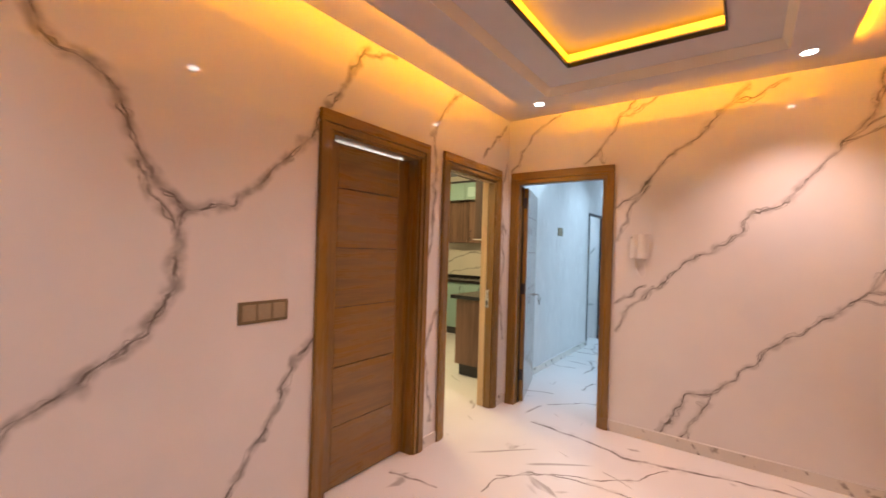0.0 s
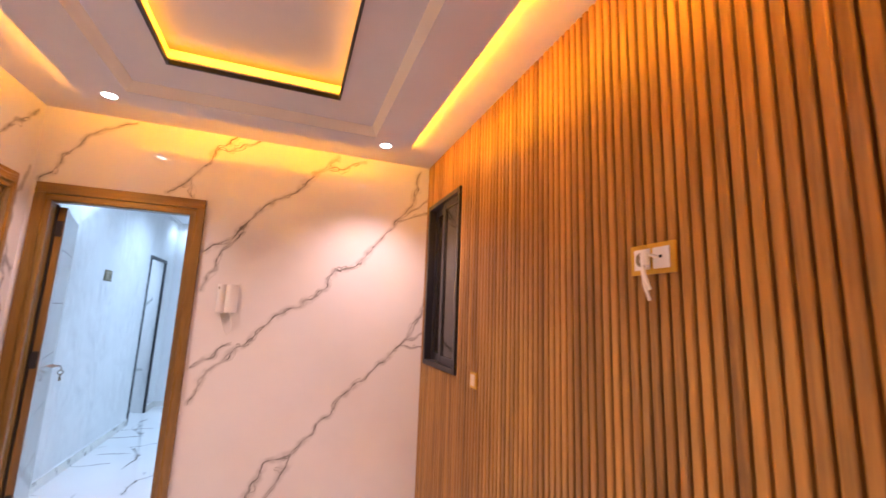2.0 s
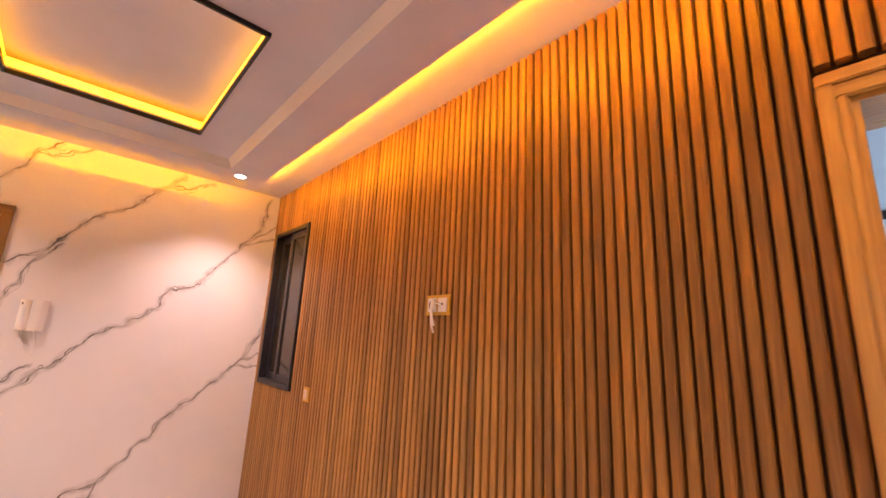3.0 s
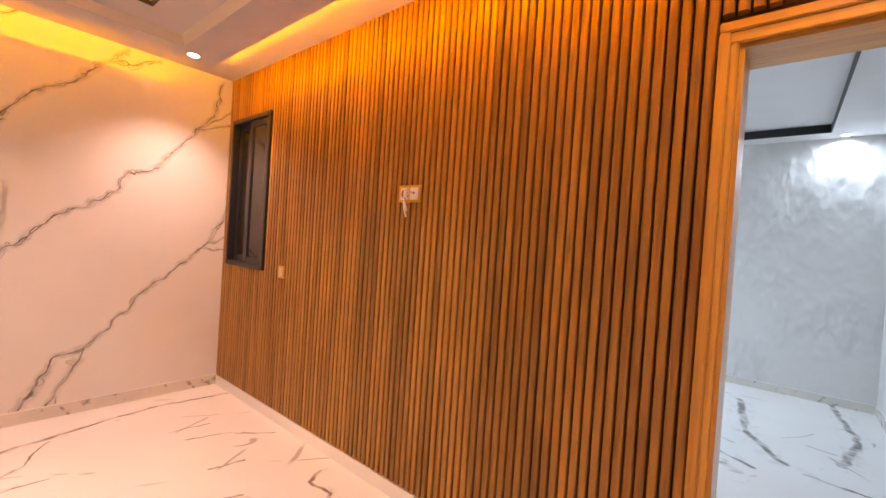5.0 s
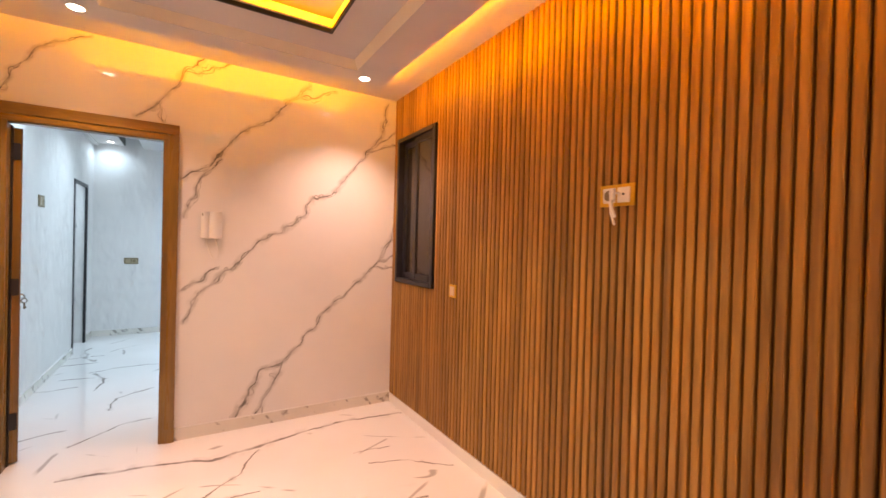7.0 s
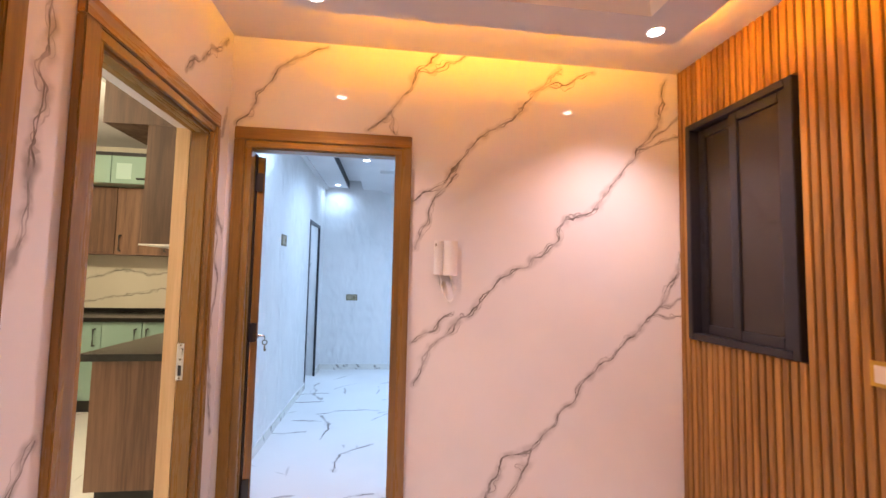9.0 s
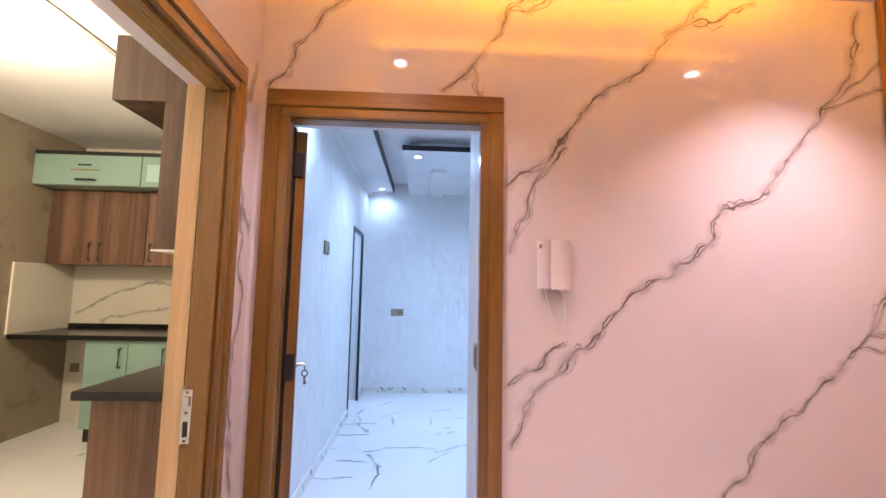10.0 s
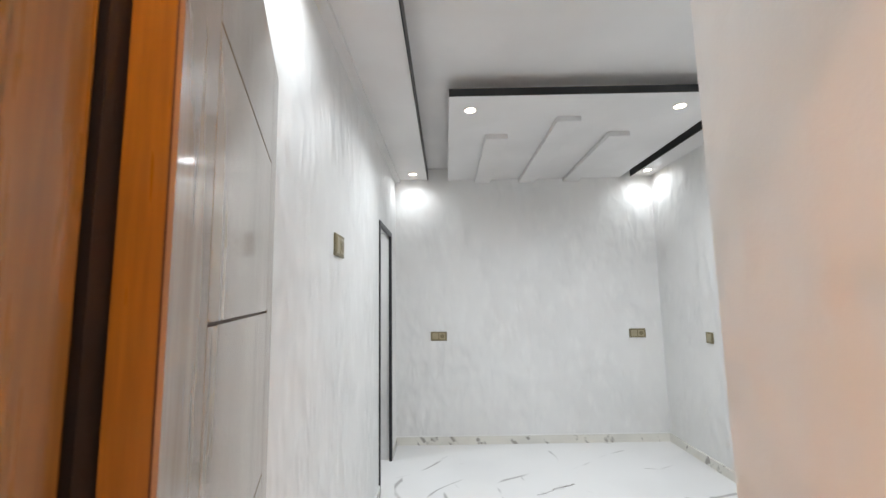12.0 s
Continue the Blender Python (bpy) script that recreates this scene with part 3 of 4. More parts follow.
def tray(x0, x1, y0, y1):
    """A black-rimmed ceiling recess with an amber strip behind its rim."""
    t = thing("ceiling_tray", ((x0 + x1) / 2, (y0 + y1) / 2, TRAYZ), "black-rimmed ceiling recess glowing amber along its edge", "ceiling tray", "lit ceiling trays")
    for b in ((x0, x0 + 0.012, y0, y1), (x1 - 0.012, x1, y0, y1), (x0 + 0.012, x1 - 0.012, y0, y0 + 0.012), (x0 + 0.012, x1 - 0.012, y1 - 0.012, y1)):
        slab("rim", (*b, TRAYZ - 0.020, TRAYZ + 0.003), M_BLACK, t, "thin black rim")
    for b in ((x0 - 0.03, x0, y0, y1), (x1, x1 + 0.03, y0, y1), (x0, x1, y0 - 0.03, y0), (x0, x1, y1, y1 + 0.03)):
        slab("led_strip", (*b, TRAYZ + 0.021, TRAYZ + 0.065), M_LED_TRAY, t, "glowing amber strip")


for b in TRAYS:
    tray(*b)

# far room ceiling
bm = bmesh.new()
RX0, RX1, RY0 = -1.705, 0.42, 5.19
box(bm, FAR_L, RX0, NORTH + 0.12, FAR_Y, FAR_C, FAR_C + 0.12)
box(bm, RX1, FAR_R, NORTH + 0.12, FAR_Y, FAR_C, FAR_C + 0.12)
box(bm, RX0, RX1, NORTH + 0.12, RY0, FAR_C, FAR_C + 0.12)
box(bm, RX0, RX1, RY0, FAR_Y, FAR_C + 0.115, FAR_C + 0.2)
box(bm, FAR_L, FAR_L + 0.05, NORTH + 0.12, FAR_Y, FAR_C - 0.03, FAR_C)
setting("ceiling_far", bm, M_CEIL, "stepped white ceiling of the inner room", "ceiling")
bm = bmesh.new()
box(bm, RX0, RX0 + 0.006, RY0 + 0.006, FAR_Y, FAR_C - 0.006, FAR_C + 0.1)
box(bm, RX1 - 0.006, RX1, RY0 + 0.006, FAR_Y, FAR_C - 0.006, FAR_C + 0.1)
box(bm, RX0, RX1, RY0, RY0 + 0.006, FAR_C - 0.002, FAR_C + 0.1)
setting("trim", bm, M_BLACK, "black edge trim along the ceiling step", "trim")

panel = thing("ceiling_panel", (-0.6, 7.2, 2.64), "floating white ceiling panel with black edge and three raised bars", "ceiling panel")
slab("panel", (-1.49, 0.30, 6.265, FAR_Y, 2.637, 2.69), M_CEIL, panel)
slab("edge_trim", (-1.49, 0.30, 6.258, 6.264, 2.637, 2.685), M_BLACK, panel, "black front edge")
slab("hanger", (-1.35, 0.15, 6.40, FAR_Y, 2.69, FAR_C + 0.115), M_CEIL, panel)
for bx0, bx1, by in ((-1.212, -1.045, 6.86), (-0.75, -0.585, 6.57), (-0.29, -0.13, 6.85)):
    slab("bar", (bx0, bx1, by, FAR_Y, 2.60, 2.637), M_CEIL, panel, bevel=0.003)

# room ceiling
bm = bmesh.new()
box(bm, 4.48, R_X, R_Y0, R_Y1, R_C, R_C + 0.12)
box(bm, EAST + 0.18, 4.48, R_Y0, 0.08, R_C, R_C + 0.12)
box(bm, EAST + 0.18, 4.48, 0.08, R_Y1, R_C + 0.08, R_C + 0.2)
setting("ceiling_room", bm, M_CEIL, "stepped white ceiling of the side room", "ceiling")
bm = bmesh.new()
box(bm, 4.472, 4.478, 0.09, R_Y1, R_C - 0.006, R_C + 0.075)
box(bm, EAST + 0.2, 4.478, 0.082, 0.088, R_C - 0.006, R_C + 0.075)
setting("trim_room", bm, M_BLACK, "black edge trim along the ceiling step", "trim")


# ---- downlights ----
def downlight(x, y, z, mat, label, group):
    t = thing("downlight", (x, y, z), label, "downlight", group)
    bm = bmesh.new()
    outer = [(0.044 * math.cos(a), 0.044 * math.sin(a)) for a in [i * math.pi / 12 for i in range(24)]]
    top = [bm.verts.new((x + u, y + v, z)) for u, v in outer]
    low = [bm.verts.new((x + u * 0.97, y + v * 0.97, z - 0.004)) for u, v in outer]
    inner = [bm.verts.new((x + u * 0.78, y + v * 0.78, z - 0.002)) for u, v in outer]
    for i in range(24):
        j = (i + 1) % 24
        bm.faces.new((top[i], top[j], low[j], low[i]))
        bm.faces.new((low[i], low[j], inner[j], inner[i]))
    part("bezel", bm, M_PLASTIC, t, "white ring")
    bm = bmesh.new()
    bm.faces.new([bm.verts.new((x + u * 0.78, y + v * 0.78, z - 0.0025)) for u, v in outer])
    part("lens", bm, mat, t, "glowing lens")
    return t


# the south pair (y 0.16) is unseen, added to light the slats
for x, y in ((-1.408, 3.60), (0.150, 3.61), (-1.41, 0.16), (0.15, 0.16)):
    downlight(x, y, SOF, M_LAMP, "round white soffit downlight of a set partly added unseen", "hall downlights")
    spot_lamp(x, y, SOF - 0.02, HALL_SPOT * ((0.62 if x < -1 else 0.80) if y > 3 else (0.60 if x < -1 else 0.22)), HALL_WHITE, 112 if y > 3 else 130)
downlight(-0.64, 1.88, TRAYZ, M_LAMP, "round white recessed downlight between the trays", "hall downlights")
spot_lamp(-0.64, 1.88, TRAYZ - 0.02, HALL_SPOT * 0.75, HALL_WHITE)
downlight(-0.53, -2.5, CEIL, M_LAMP, "round white recessed downlight in the plain ceiling", "hall downlights")
spot_lamp(-0.53, -2.5, CEIL - 0.02, HALL_SPOT, HALL_WHITE)
# the one at (0.52, 5.4) is unseen, added to brighten the inner room
for x, y, z in ((-1.83, 5.05, FAR_C), (-1.84, 7.88, FAR_C), (0.50, 7.88, FAR_C), (-1.35, 6.45, 2.637), (0.02, 6.45, 2.637), (0.52, 5.4, FAR_C)):
    downlight(x, y, z, M_LAMP_COOL, "round cool white downlight of a set partly added unseen", "inner room downlights")
    spot_lamp(x, y, z - 0.02, FAR_SPOT * (0.2 if y > 7 else 0.6 if x < -1.5 else 1.3), COOL_WHITE, 165)
# those at x 2.5 and 3.6 are unseen, added to brighten the side room
for x, y in ((4.64, -0.03), (4.64, 1.7), (2.5, 2.7), (3.6, 2.7)):
    downlight(x, y, R_C if x > 4.5 else R_C + 0.08, M_LAMP_COOL, "round cool white downlight of a set partly added unseen", "side room downlights")
    spot_lamp(x, y, R_C - 0.02, ROOM_SPOT * (0.22 if x > 4.5 else 1.0), COOL_WHITE, 165)
# unseen bulb, added out of view as the source of the kitchen's light
bulb = thing("unseen_bulb", (-3.6, 4.4, 2.45), "unseen bare bulb added to light the kitchen", "pendant lamp")
bm = bmesh.new()
tube(bm, [(-3.6, 4.4, 2.75), (-3.6, 4.4, 2.52)], 0.004)
part("flex", bm, M_BLACK, bulb)
bm = bmesh.new()
bmesh.ops.create_uvsphere(bm, u_segments=16, v_segments=10, radius=0.035, matrix=Matrix.Translation((-3.6, 4.4, 2.485)))
part("bulb", bm, M_LAMP, bulb, "glowing bulb")
kitchen_lamp = bpy.data.lights.new("kitchen_lamp", "POINT")
kitchen_lamp.energy, kitchen_lamp.color, kitchen_lamp.shadow_soft_size = KITCHEN_SPOT, KITCHEN_WHITE, 0.05
new("kitchen_lamp", kitchen_lamp).location = (-3.6, 4.4, 2.40)
# unseen lobby lamp, added so that light shows over the entry door
downlight(-2.7, 2.3, 2.75, M_LAMP, "unseen downlight added to light the gap over the entry door", "lobby downlights")
downlight(-2.8, 7.4, 2.6, M_LAMP_COOL, "round cool bathroom downlight", "bathroom downlights")
spot_lamp(-2.8, 7.4, 2.58, 70.0, COOL_WHITE, 160)
spot_lamp(-2.7, 2.3, 2.73, 260.0, (1, 0.97, 0.93), 160)


# ---- doors ----
def door_frame_y(name, x_face, side, y0, y1, depth, label, w=0.085, up=M_OAK, level=M_OAK_Y, north_w=None):
    """Casing and lining of a door in a wall along y. y0, y1: the opening; side: the way the hall lies."""
    t = thing(name, (x_face, (y0 + y1) / 2, 0), label, "door frame")
    g = 0.018 * side
    bead = 0.35 * (north_w or w)
    a, b = sorted((x_face, x_face + g))
    c, d = sorted((x_face, x_face + g * 1.45))
    for s0, s1, i0, i1 in ((y0 - w, y0 - bead, y0 - bead, y0 + 0.004), (y1 + bead, y1 + (north_w or w), y1 - 0.004, y1 + bead)):
        slab("casing", (c, d, s0, s1, 0, DOOR_TOP + 0.030), up, t, bevel=0.004)
        slab("stop_bead", (a, b, i0, i1, 0, DOOR_TOP - 0.004), up, t, bevel=0.003)
    slab("casing", (c, d, y0 - w, y1 + (north_w or w), DOOR_TOP + 0.030, DOOR_TOP + w + 0.012), level, t, bevel=0.004)
    slab("stop_bead", (a, b, y0 - bead, y1 + bead, DOOR_TOP - 0.004, DOOR_TOP + 0.030), level, t, bevel=0.003)
    e, f = sorted((x_face - 0.001 * side, x_face - depth * side))
    slab("lining", (e, f, y0, y0 + 0.018, 0, DOOR_TOP - 0.018), up, t)
    slab("lining", (e, f, y1 - 0.018, y1, 0, DOOR_TOP - 0.018), up, t)
    slab("lining", (e, f, y0, y1, DOOR_TOP - 0.018, DOOR_TOP), level, t)
    return t


entry = door_frame_y("door_frame", WEST, 1, 2.05, 2.80, 0.14, "oak veneer door frame around a closed panel door")
kitchen_frame = door_frame_y("door_frame", WEST, 1, 3.135, 3.878, 0.070, "oak veneer door frame of the open kitchen doorway", north_w=0.060)
room_frame = door_frame_y("door_frame", EAST, -1, -0.29, 0.505, 0.19, "oak veneer door frame set in the slatted wall", 0.05, M_LIT_OAK, M_LIT_OAK_Y)

north_frame = thing("door_frame", (-1.42, NORTH, 0), "oak veneer door frame of the open inner doorway", "door frame")
X0, X1, W = -1.808, -1.027, 0.066
for s0, s1, i0, i1 in ((X0 - W, X0 - 0.012, X0 - 0.012, X0 + 0.022), (X1 + 0.012, X1 + W, X1 - 0.022, X1 + 0.012)):
    slab("casing", (s0, s1, NORTH - 0.026, NORTH, 0, DOOR_TOP + 0.030), M_OAK, north_frame, bevel=0.004)
    slab("plinth_block", (s0 - 0.002, s1 + 0.002, NORTH - 0.030, NORTH - 0.0265, 0.001, 0.095), M_OAK, north_frame, bevel=0.001)
    slab("stop_bead", (i0, i1, NORTH - 0.018, NORTH, 0, DOOR_TOP - 0.004), M_OAK, north_frame, bevel=0.003)
slab("casing", (X0 - W, X1 + W, NORTH - 0.026, NORTH, DOOR_TOP + 0.030, DOOR_TOP + 0.097), M_OAK_X, north_frame, bevel=0.004)
slab("stop_bead", (X0 - 0.012, X1 + 0.012, NORTH - 0.018, NORTH, DOOR_TOP - 0.008, DOOR_TOP + 0.030), M_OAK_X, north_frame, bevel=0.003)
slab("lining", (X0, X0 + 0.018, NORTH + 0.001, NORTH + 0.060, 0, DOOR_TOP - 0.018), M_OAK, north_frame)
slab("lining", (X1 - 0.018, X1, NORTH + 0.001, NORTH + 0.060, 0, DOOR_TOP - 0.018), M_OAK, north_frame)
slab("lining", (X0, X1, NORTH + 0.001, NORTH + 0.060, DOOR_TOP - 0.012, DOOR_TOP), M_OAK_X, north_frame)
# added black strip in place of the shade inside the hinge gap
slab("gap_shade", (X0 + 0.001, X0 + 0.022, NORTH + 0.066, NORTH + 0.092, 0, DOOR_TOP - 0.02), M_BLACK, north_frame, "black strip standing in for shade in the hinge gap")

# closed entry door with horizontal grooves
door = thing("door", (-2.0, 2.42, 0), "closed oak veneer door with five horizontal grooves", "door")
LZ = (0.012, 0.365, 0.708, 1.052, 1.398, 1.742, 2.000)
slab("core", (-2.03, -2.004, 2.070, 2.780, 0.012, 2.000), M_GROOVE, door)
slab("stile", (-2.004, -1.994, 2.070, 2.170, 0.012, 2.000), M_OAK, door)
slab("stile", (-2.004, -1.994, 2.680, 2.780, 0.012, 2.000), M_OAK, door)
for z0, z1 in zip(LZ, LZ[1:]):
    slab("panel", (-2.004, -1.994, 2.1725, 2.6775, z0 + 0.0025, z1 - 0.0025), M_OAK_Y, door)


def open_door():
    """The pale inner door standing open, hinged at its south end."""
    t = thing("door", (-1.747, 4.195, 0), "open pale oak veneer door with grooved panels and a key", "door")
    t.rotation_euler = (0, 0, 0)
    turn = Matrix.Translation((-1.747, 4.195, 0)) @ Matrix.Rotation(radians(17), 4, "Z")

    def add(name, bounds, mat, label="", parent=None, bevel=0.0):
        bm = bmesh.new()
        box(bm, *bounds)
        if bevel:
            rounded(bm, bevel)
        bmesh.ops.transform(bm, matrix=turn, verts=bm.verts)
        return part(name, bm, mat, parent or t, label)

    add("core", (-0.038, -0.006, 0.0, 0.74, 0.012, 2.0), M_OAK, "orange oak edge")
    add("core_face", (-0.006, -0.004, 0.0, 0.74, 0.012, 2.0), M_GROOVE)
    add("stile", (-0.004, 0.0, 0.0, 0.12, 0.012, 2.0), M_LEAF)
    add("stile", (-0.004, 0.0, 0.64, 0.74, 0.012, 2.0), M_LEAF)
    for z0, z1 in zip(LZ, LZ[1:]):
        add("panel", (-0.004, 0.0, 0.1225, 0.6375, z0 + 0.0025, z1 - 0.0025), M_LEAF)
    for z in (0.26, 1.06, 1.86):
        add("hinge", (-0.045, -0.008, -0.012, 0.0, z - 0.05, z + 0.05), M_BLACK, "black hinge", bevel=0.003)
    bm = bmesh.new()
    tube(bm, [(0.0, 0.69, 0.945), (0.012, 0.69, 0.945)], 0.016, 14)
    tube(bm, [(0.012, 0.69, 0.945), (0.045, 0.69, 0.945)], 0.008, 10)
    bmesh.ops.transform(bm, matrix=turn, verts=bm.verts)
    part("lock", bm, M_STEEL, t, "steel lock cylinder")
    bm = bmesh.new()
    tube(bm, [(0.045, 0.69, 0.945), (0.052, 0.69, 0.930), (0.052, 0.69, 0.915)], 0.004)
    tube(bm, [(0.052 + 0.015 * math.sin(a), 0.69, 0.898 + 0.016 * math.cos(a)) for a in [i * math.pi / 6 for i in range(13)]], 0.004, 6)
    box(bm, 0.047, 0.057, 0.688, 0.692, 0.838, 0.884)
    box(bm, 0.057, 0.062, 0.688, 0.692, 0.842, 0.856)
    bmesh.ops.transform(bm, matrix=turn, verts=bm.verts)
    part("key", bm, M_BRONZE, t, "key hanging in the lock")



open_door()

# black framed bathroom doorway
bath = thing("door_frame", (FAR_L, 7.37, 0), "slim black metal door frame of the tiled bathroom", "door frame")
for b in ((7.02, 7.06, 0, 2.03), (7.68, 7.72, 0, 2.03), (7.06, 7.68, 1.99, 2.03)):
    slab("jamb", (FAR_L - 0.016, FAR_L + 0.010, b[0], b[1], b[2], b[3]), M_ALU, bath, bevel=0.002)

# ---- window ----
win = thing("window_1", (EAST, 3.7, 1.05), "black aluminium sliding window with dark glass", "window")
WY0, WY1, WZ0, WZ1 = 3.385, 4.025, 1.055, 2.265
for b in ((WY0, WY0 + 0.035, WZ0, WZ1), (WY1 - 0.035, WY1, WZ0, WZ1), (WY0 + 0.035, WY1 - 0.035, WZ0, WZ0 + 0.035), (WY0 + 0.035, WY1 - 0.035, WZ1 - 0.035, WZ1)):
    slab("window_frame", (EAST - 0.008, EAST + 0.10, *b), M_ALU, win, bevel=0.003)


def sash(y0, y1, x0, x1):
    s = slab("sash", (x0, x1, y0, y0 + 0.05, WZ0 + 0.035, WZ1 - 0.035), M_ALU, win, bevel=0.003)
    slab("sash_rail", (x0, x1, y1 - 0.05, y1, WZ0 + 0.035, WZ1 - 0.035), M_ALU, s, bevel=0.003)
    slab("sash_rail", (x0, x1, y0 + 0.05, y1 - 0.05, WZ0 + 0.035, WZ0 + 0.085), M_ALU, s, bevel=0.003)
    slab("sash_rail", (x0, x1, y0 + 0.05, y1 - 0.05, WZ1 - 0.085, WZ1 - 0.035), M_ALU, s, bevel=0.003)
    slab("pane", ((x0 + x1) / 2 - 0.003, (x0 + x1) / 2 + 0.003, y0 + 0.05, y1 - 0.05, WZ0 + 0.085, WZ1 - 0.085), M_GLASS, s, "dark tinted pane")
    return s


sash(WY0 + 0.035, 3.74, EAST + 0.012, EAST + 0.040)
back_sash = sash(3.69, WY1 - 0.035, EAST + 0.045, EAST + 0.073)
slab("pull", (EAST + 0.040, EAST + 0.046, WY1 - 0.070, WY1 - 0.055, 1.58, 1.72), M_BLACK, back_sash, "black finger pull", bevel=0.002)

# ---- skirting ----
bm = bmesh.new()
for x0, x1 in ((WEST, X0 - W), (X1 + W, EAST)):
    box(bm, x0, x1, NORTH - 0.012, NORTH, 0, 0.08)
for y0, y1 in ((SOUTH, 2.05 - 0.085), (2.80 + 0.085, 3.135 - 0.085), (3.885 + 0.085, NORTH - 0.012)):
    box(bm, WEST, WEST + 0.012, y0, y1, 0, 0.08)
setting("baseboard", bm, M_SKIRT, "low white marble skirting with grey marks", "baseboard")
bm = bmesh.new()
for y0, y1 in ((SOUTH, -0.29 - 0.052), (0.505 + 0.052, NORTH - 0.012)):
    box(bm, EAST - 0.004, EAST + 0.034, y0, y1, 0, 0.078)
setting("baseboard_slats", bm, M_MARBLE, "plain cream marble skirting under the wooden slats", "baseboard")
bm = bmesh.new()
box(bm, FAR_L, FAR_R, FAR_Y - 0.012, FAR_Y, 0, 0.075)
box(bm, FAR_L, FAR_L + 0.012, 4.25, 7.02, 0, 0.075)
box(bm, FAR_L, FAR_L + 0.012, 7.72, FAR_Y - 0.012, 0, 0.075)
box(bm, FAR_R - 0.012, FAR_R, 4.64, FAR_Y - 0.012, 0, 0.075)
box(bm, R_X - 0.012, R_X, R_Y0, R_Y1, 0, 0.075)
box(bm, EAST + 0.18, R_X - 0.012, R_Y0, R_Y0 + 0.012, 0, 0.075)
setting("baseboard_rooms", bm, M_SKIRT, "low white marble skirting", "baseboard")



bm = bmesh.new()
box(bm, X1 + W, EAST, NORTH - 0.010, NORTH, 0.0805, 0.087)
box(bm, WEST, X0 - W, NORTH - 0.010, NORTH, 0.0805, 0.087)
box(bm, FAR_L, FAR_R, FAR_Y - 0.010, FAR_Y, 0.0755, 0.083)
box(bm, FAR_L, FAR_L + 0.010, 4.25, 7.02, 0.0755, 0.083)
box(bm, R_X - 0.010, R_X, R_Y0, R_Y1, 0.0755, 0.083)
setting("trim_skirting", bm, M_WHITE, "white plaster bead along the top of the skirting", "trim")

# ---- switches and sockets ----
def plate(name, m, width, height, modules, mat, label, category, inner=M_CREAM, group=""):
    """A wall plate facing -y at its own origin; modules: a string of s (rocker), o (socket), t (tv)."""
    bm = bmesh.new()
    box(bm, -width / 2, width / 2, -0.009, 0, -height / 2, height / 2)
    rounded(bm, 0.002)
    t = new(name)
    tagged(t, label, category, group)
    ob = part("frame", bm, mat, t)
    n = len(modules)
    step = (width - 0.024) / n
    for i, kind in enumerate(modules):
        c = -width / 2 + 0.012 + step * (i + 0.5)
        h = min(height / 2 - 0.014, step * 0.55)
        bm = bmesh.new()
        box(bm, c - step * 0.43, c + step * 0.43, -0.013, -0.009, -h, h)
        rounded(bm, 0.0015)
        part("rocker" if kind == "s" else "insert", bm, inner, t)
        if kind == "o":
            bm = bmesh.new()
            tube(bm, [(c, -0.0128, 0), (c, -0.0136, 0)], h * 0.72, 20)
            well = part("well", bm, M_BRONZE, t, "round socket well")
            bm = bmesh.new()
            for q in (-0.006, 0.006):
                tube(bm, [(c + q, -0.0135, 0), (c + q, -0.0142, 0)], 0.0022, 8)
            part("contacts", bm, M_BLACK, t)
        elif kind == "t":
            bm = bmesh.new()
            tube(bm, [(c, -0.0128, 0.003), (c, -0.015, 0.003)], 0.005, 12)
            part("aerial_port", bm, M_BLACK, t)
    t.matrix_basis = m
    return t


FACE_W, FACE_E, FACE_S = pose(0, 0, 0, 0, 0, -90), pose(0, 0, 0, 0, 0, 90), pose(0, 0, 0, 0, 0, 0)
plate("light_switch", Matrix.Translation((WEST, 1.688, 1.095)) @ pose(0, 0, 0, 0, 0, 90), 0.245, 0.10, "sss", M_BRONZE, "bronze three-gang light switch on the marble wall", "light switch", M_BRONZE_KEY)
tv = plate("wall_socket", Matrix.Translation((EAST, 1.870, 1.598)) @ pose(0, 0, 0, 0, 0, -90), 0.160, 0.090, "ot", M_BRASS, "shiny brass double socket with loose white cable on slats", "wall socket", M_PLASTIC)
plate("light_switch", Matrix.Translation((EAST, 3.10, 1.07)) @ pose(0, 0, 0, 0, 0, -90), 0.082, 0.088, "s", M_BRASS, "small brass light switch on the slats", "light switch", M_CREAM)
for x in (-1.609, 0.375):
    plate("wall_socket", Matrix.Translation((x, FAR_Y, 1.037)), 0.162, 0.088, "so", M_BRONZE, "bronze double socket plate on the pale wall", "wall socket", M_BRONZE_KEY, "far wall sockets")
plate("wall_socket", Matrix.Translation((FAR_R, 7.33, 1.055)) @ pose(0, 0, 0, 0, 0, -90), 0.09, 0.09, "s", M_BRONZE, "bronze single wall plate on the side wall", "wall socket", M_BRONZE_KEY)
plate("light_switch", Matrix.Translation((FAR_L, 5.82, 1.675)) @ pose(0, 0, 0, 0, 0, 90), 0.165, 0.105, "so", M_BRONZE, "bronze switch and socket plate high on the plaster wall", "light switch", M_BRONZE_KEY)
plate("light_switch", Matrix.Translation((-1.03, 4.285, 1.095)) @ pose(0, 0, 0, 0, 0, -90), 0.088, 0.105, "s", M_BRONZE, "bronze single light switch beside the doorway", "light switch", M_BRONZE)
plate("wall_socket", Matrix.Translation((-4.70, 6.868, 0.52)), 0.085, 0.085, "o", M_BRONZE, "small bronze socket under the kitchen worktop", "wall socket", M_BRONZE)

cable = thing("cable", (EAST - 0.02, 1.87, 1.60), "short loose white cable hanging from the brass socket", "cable")
bm = bmesh.new()
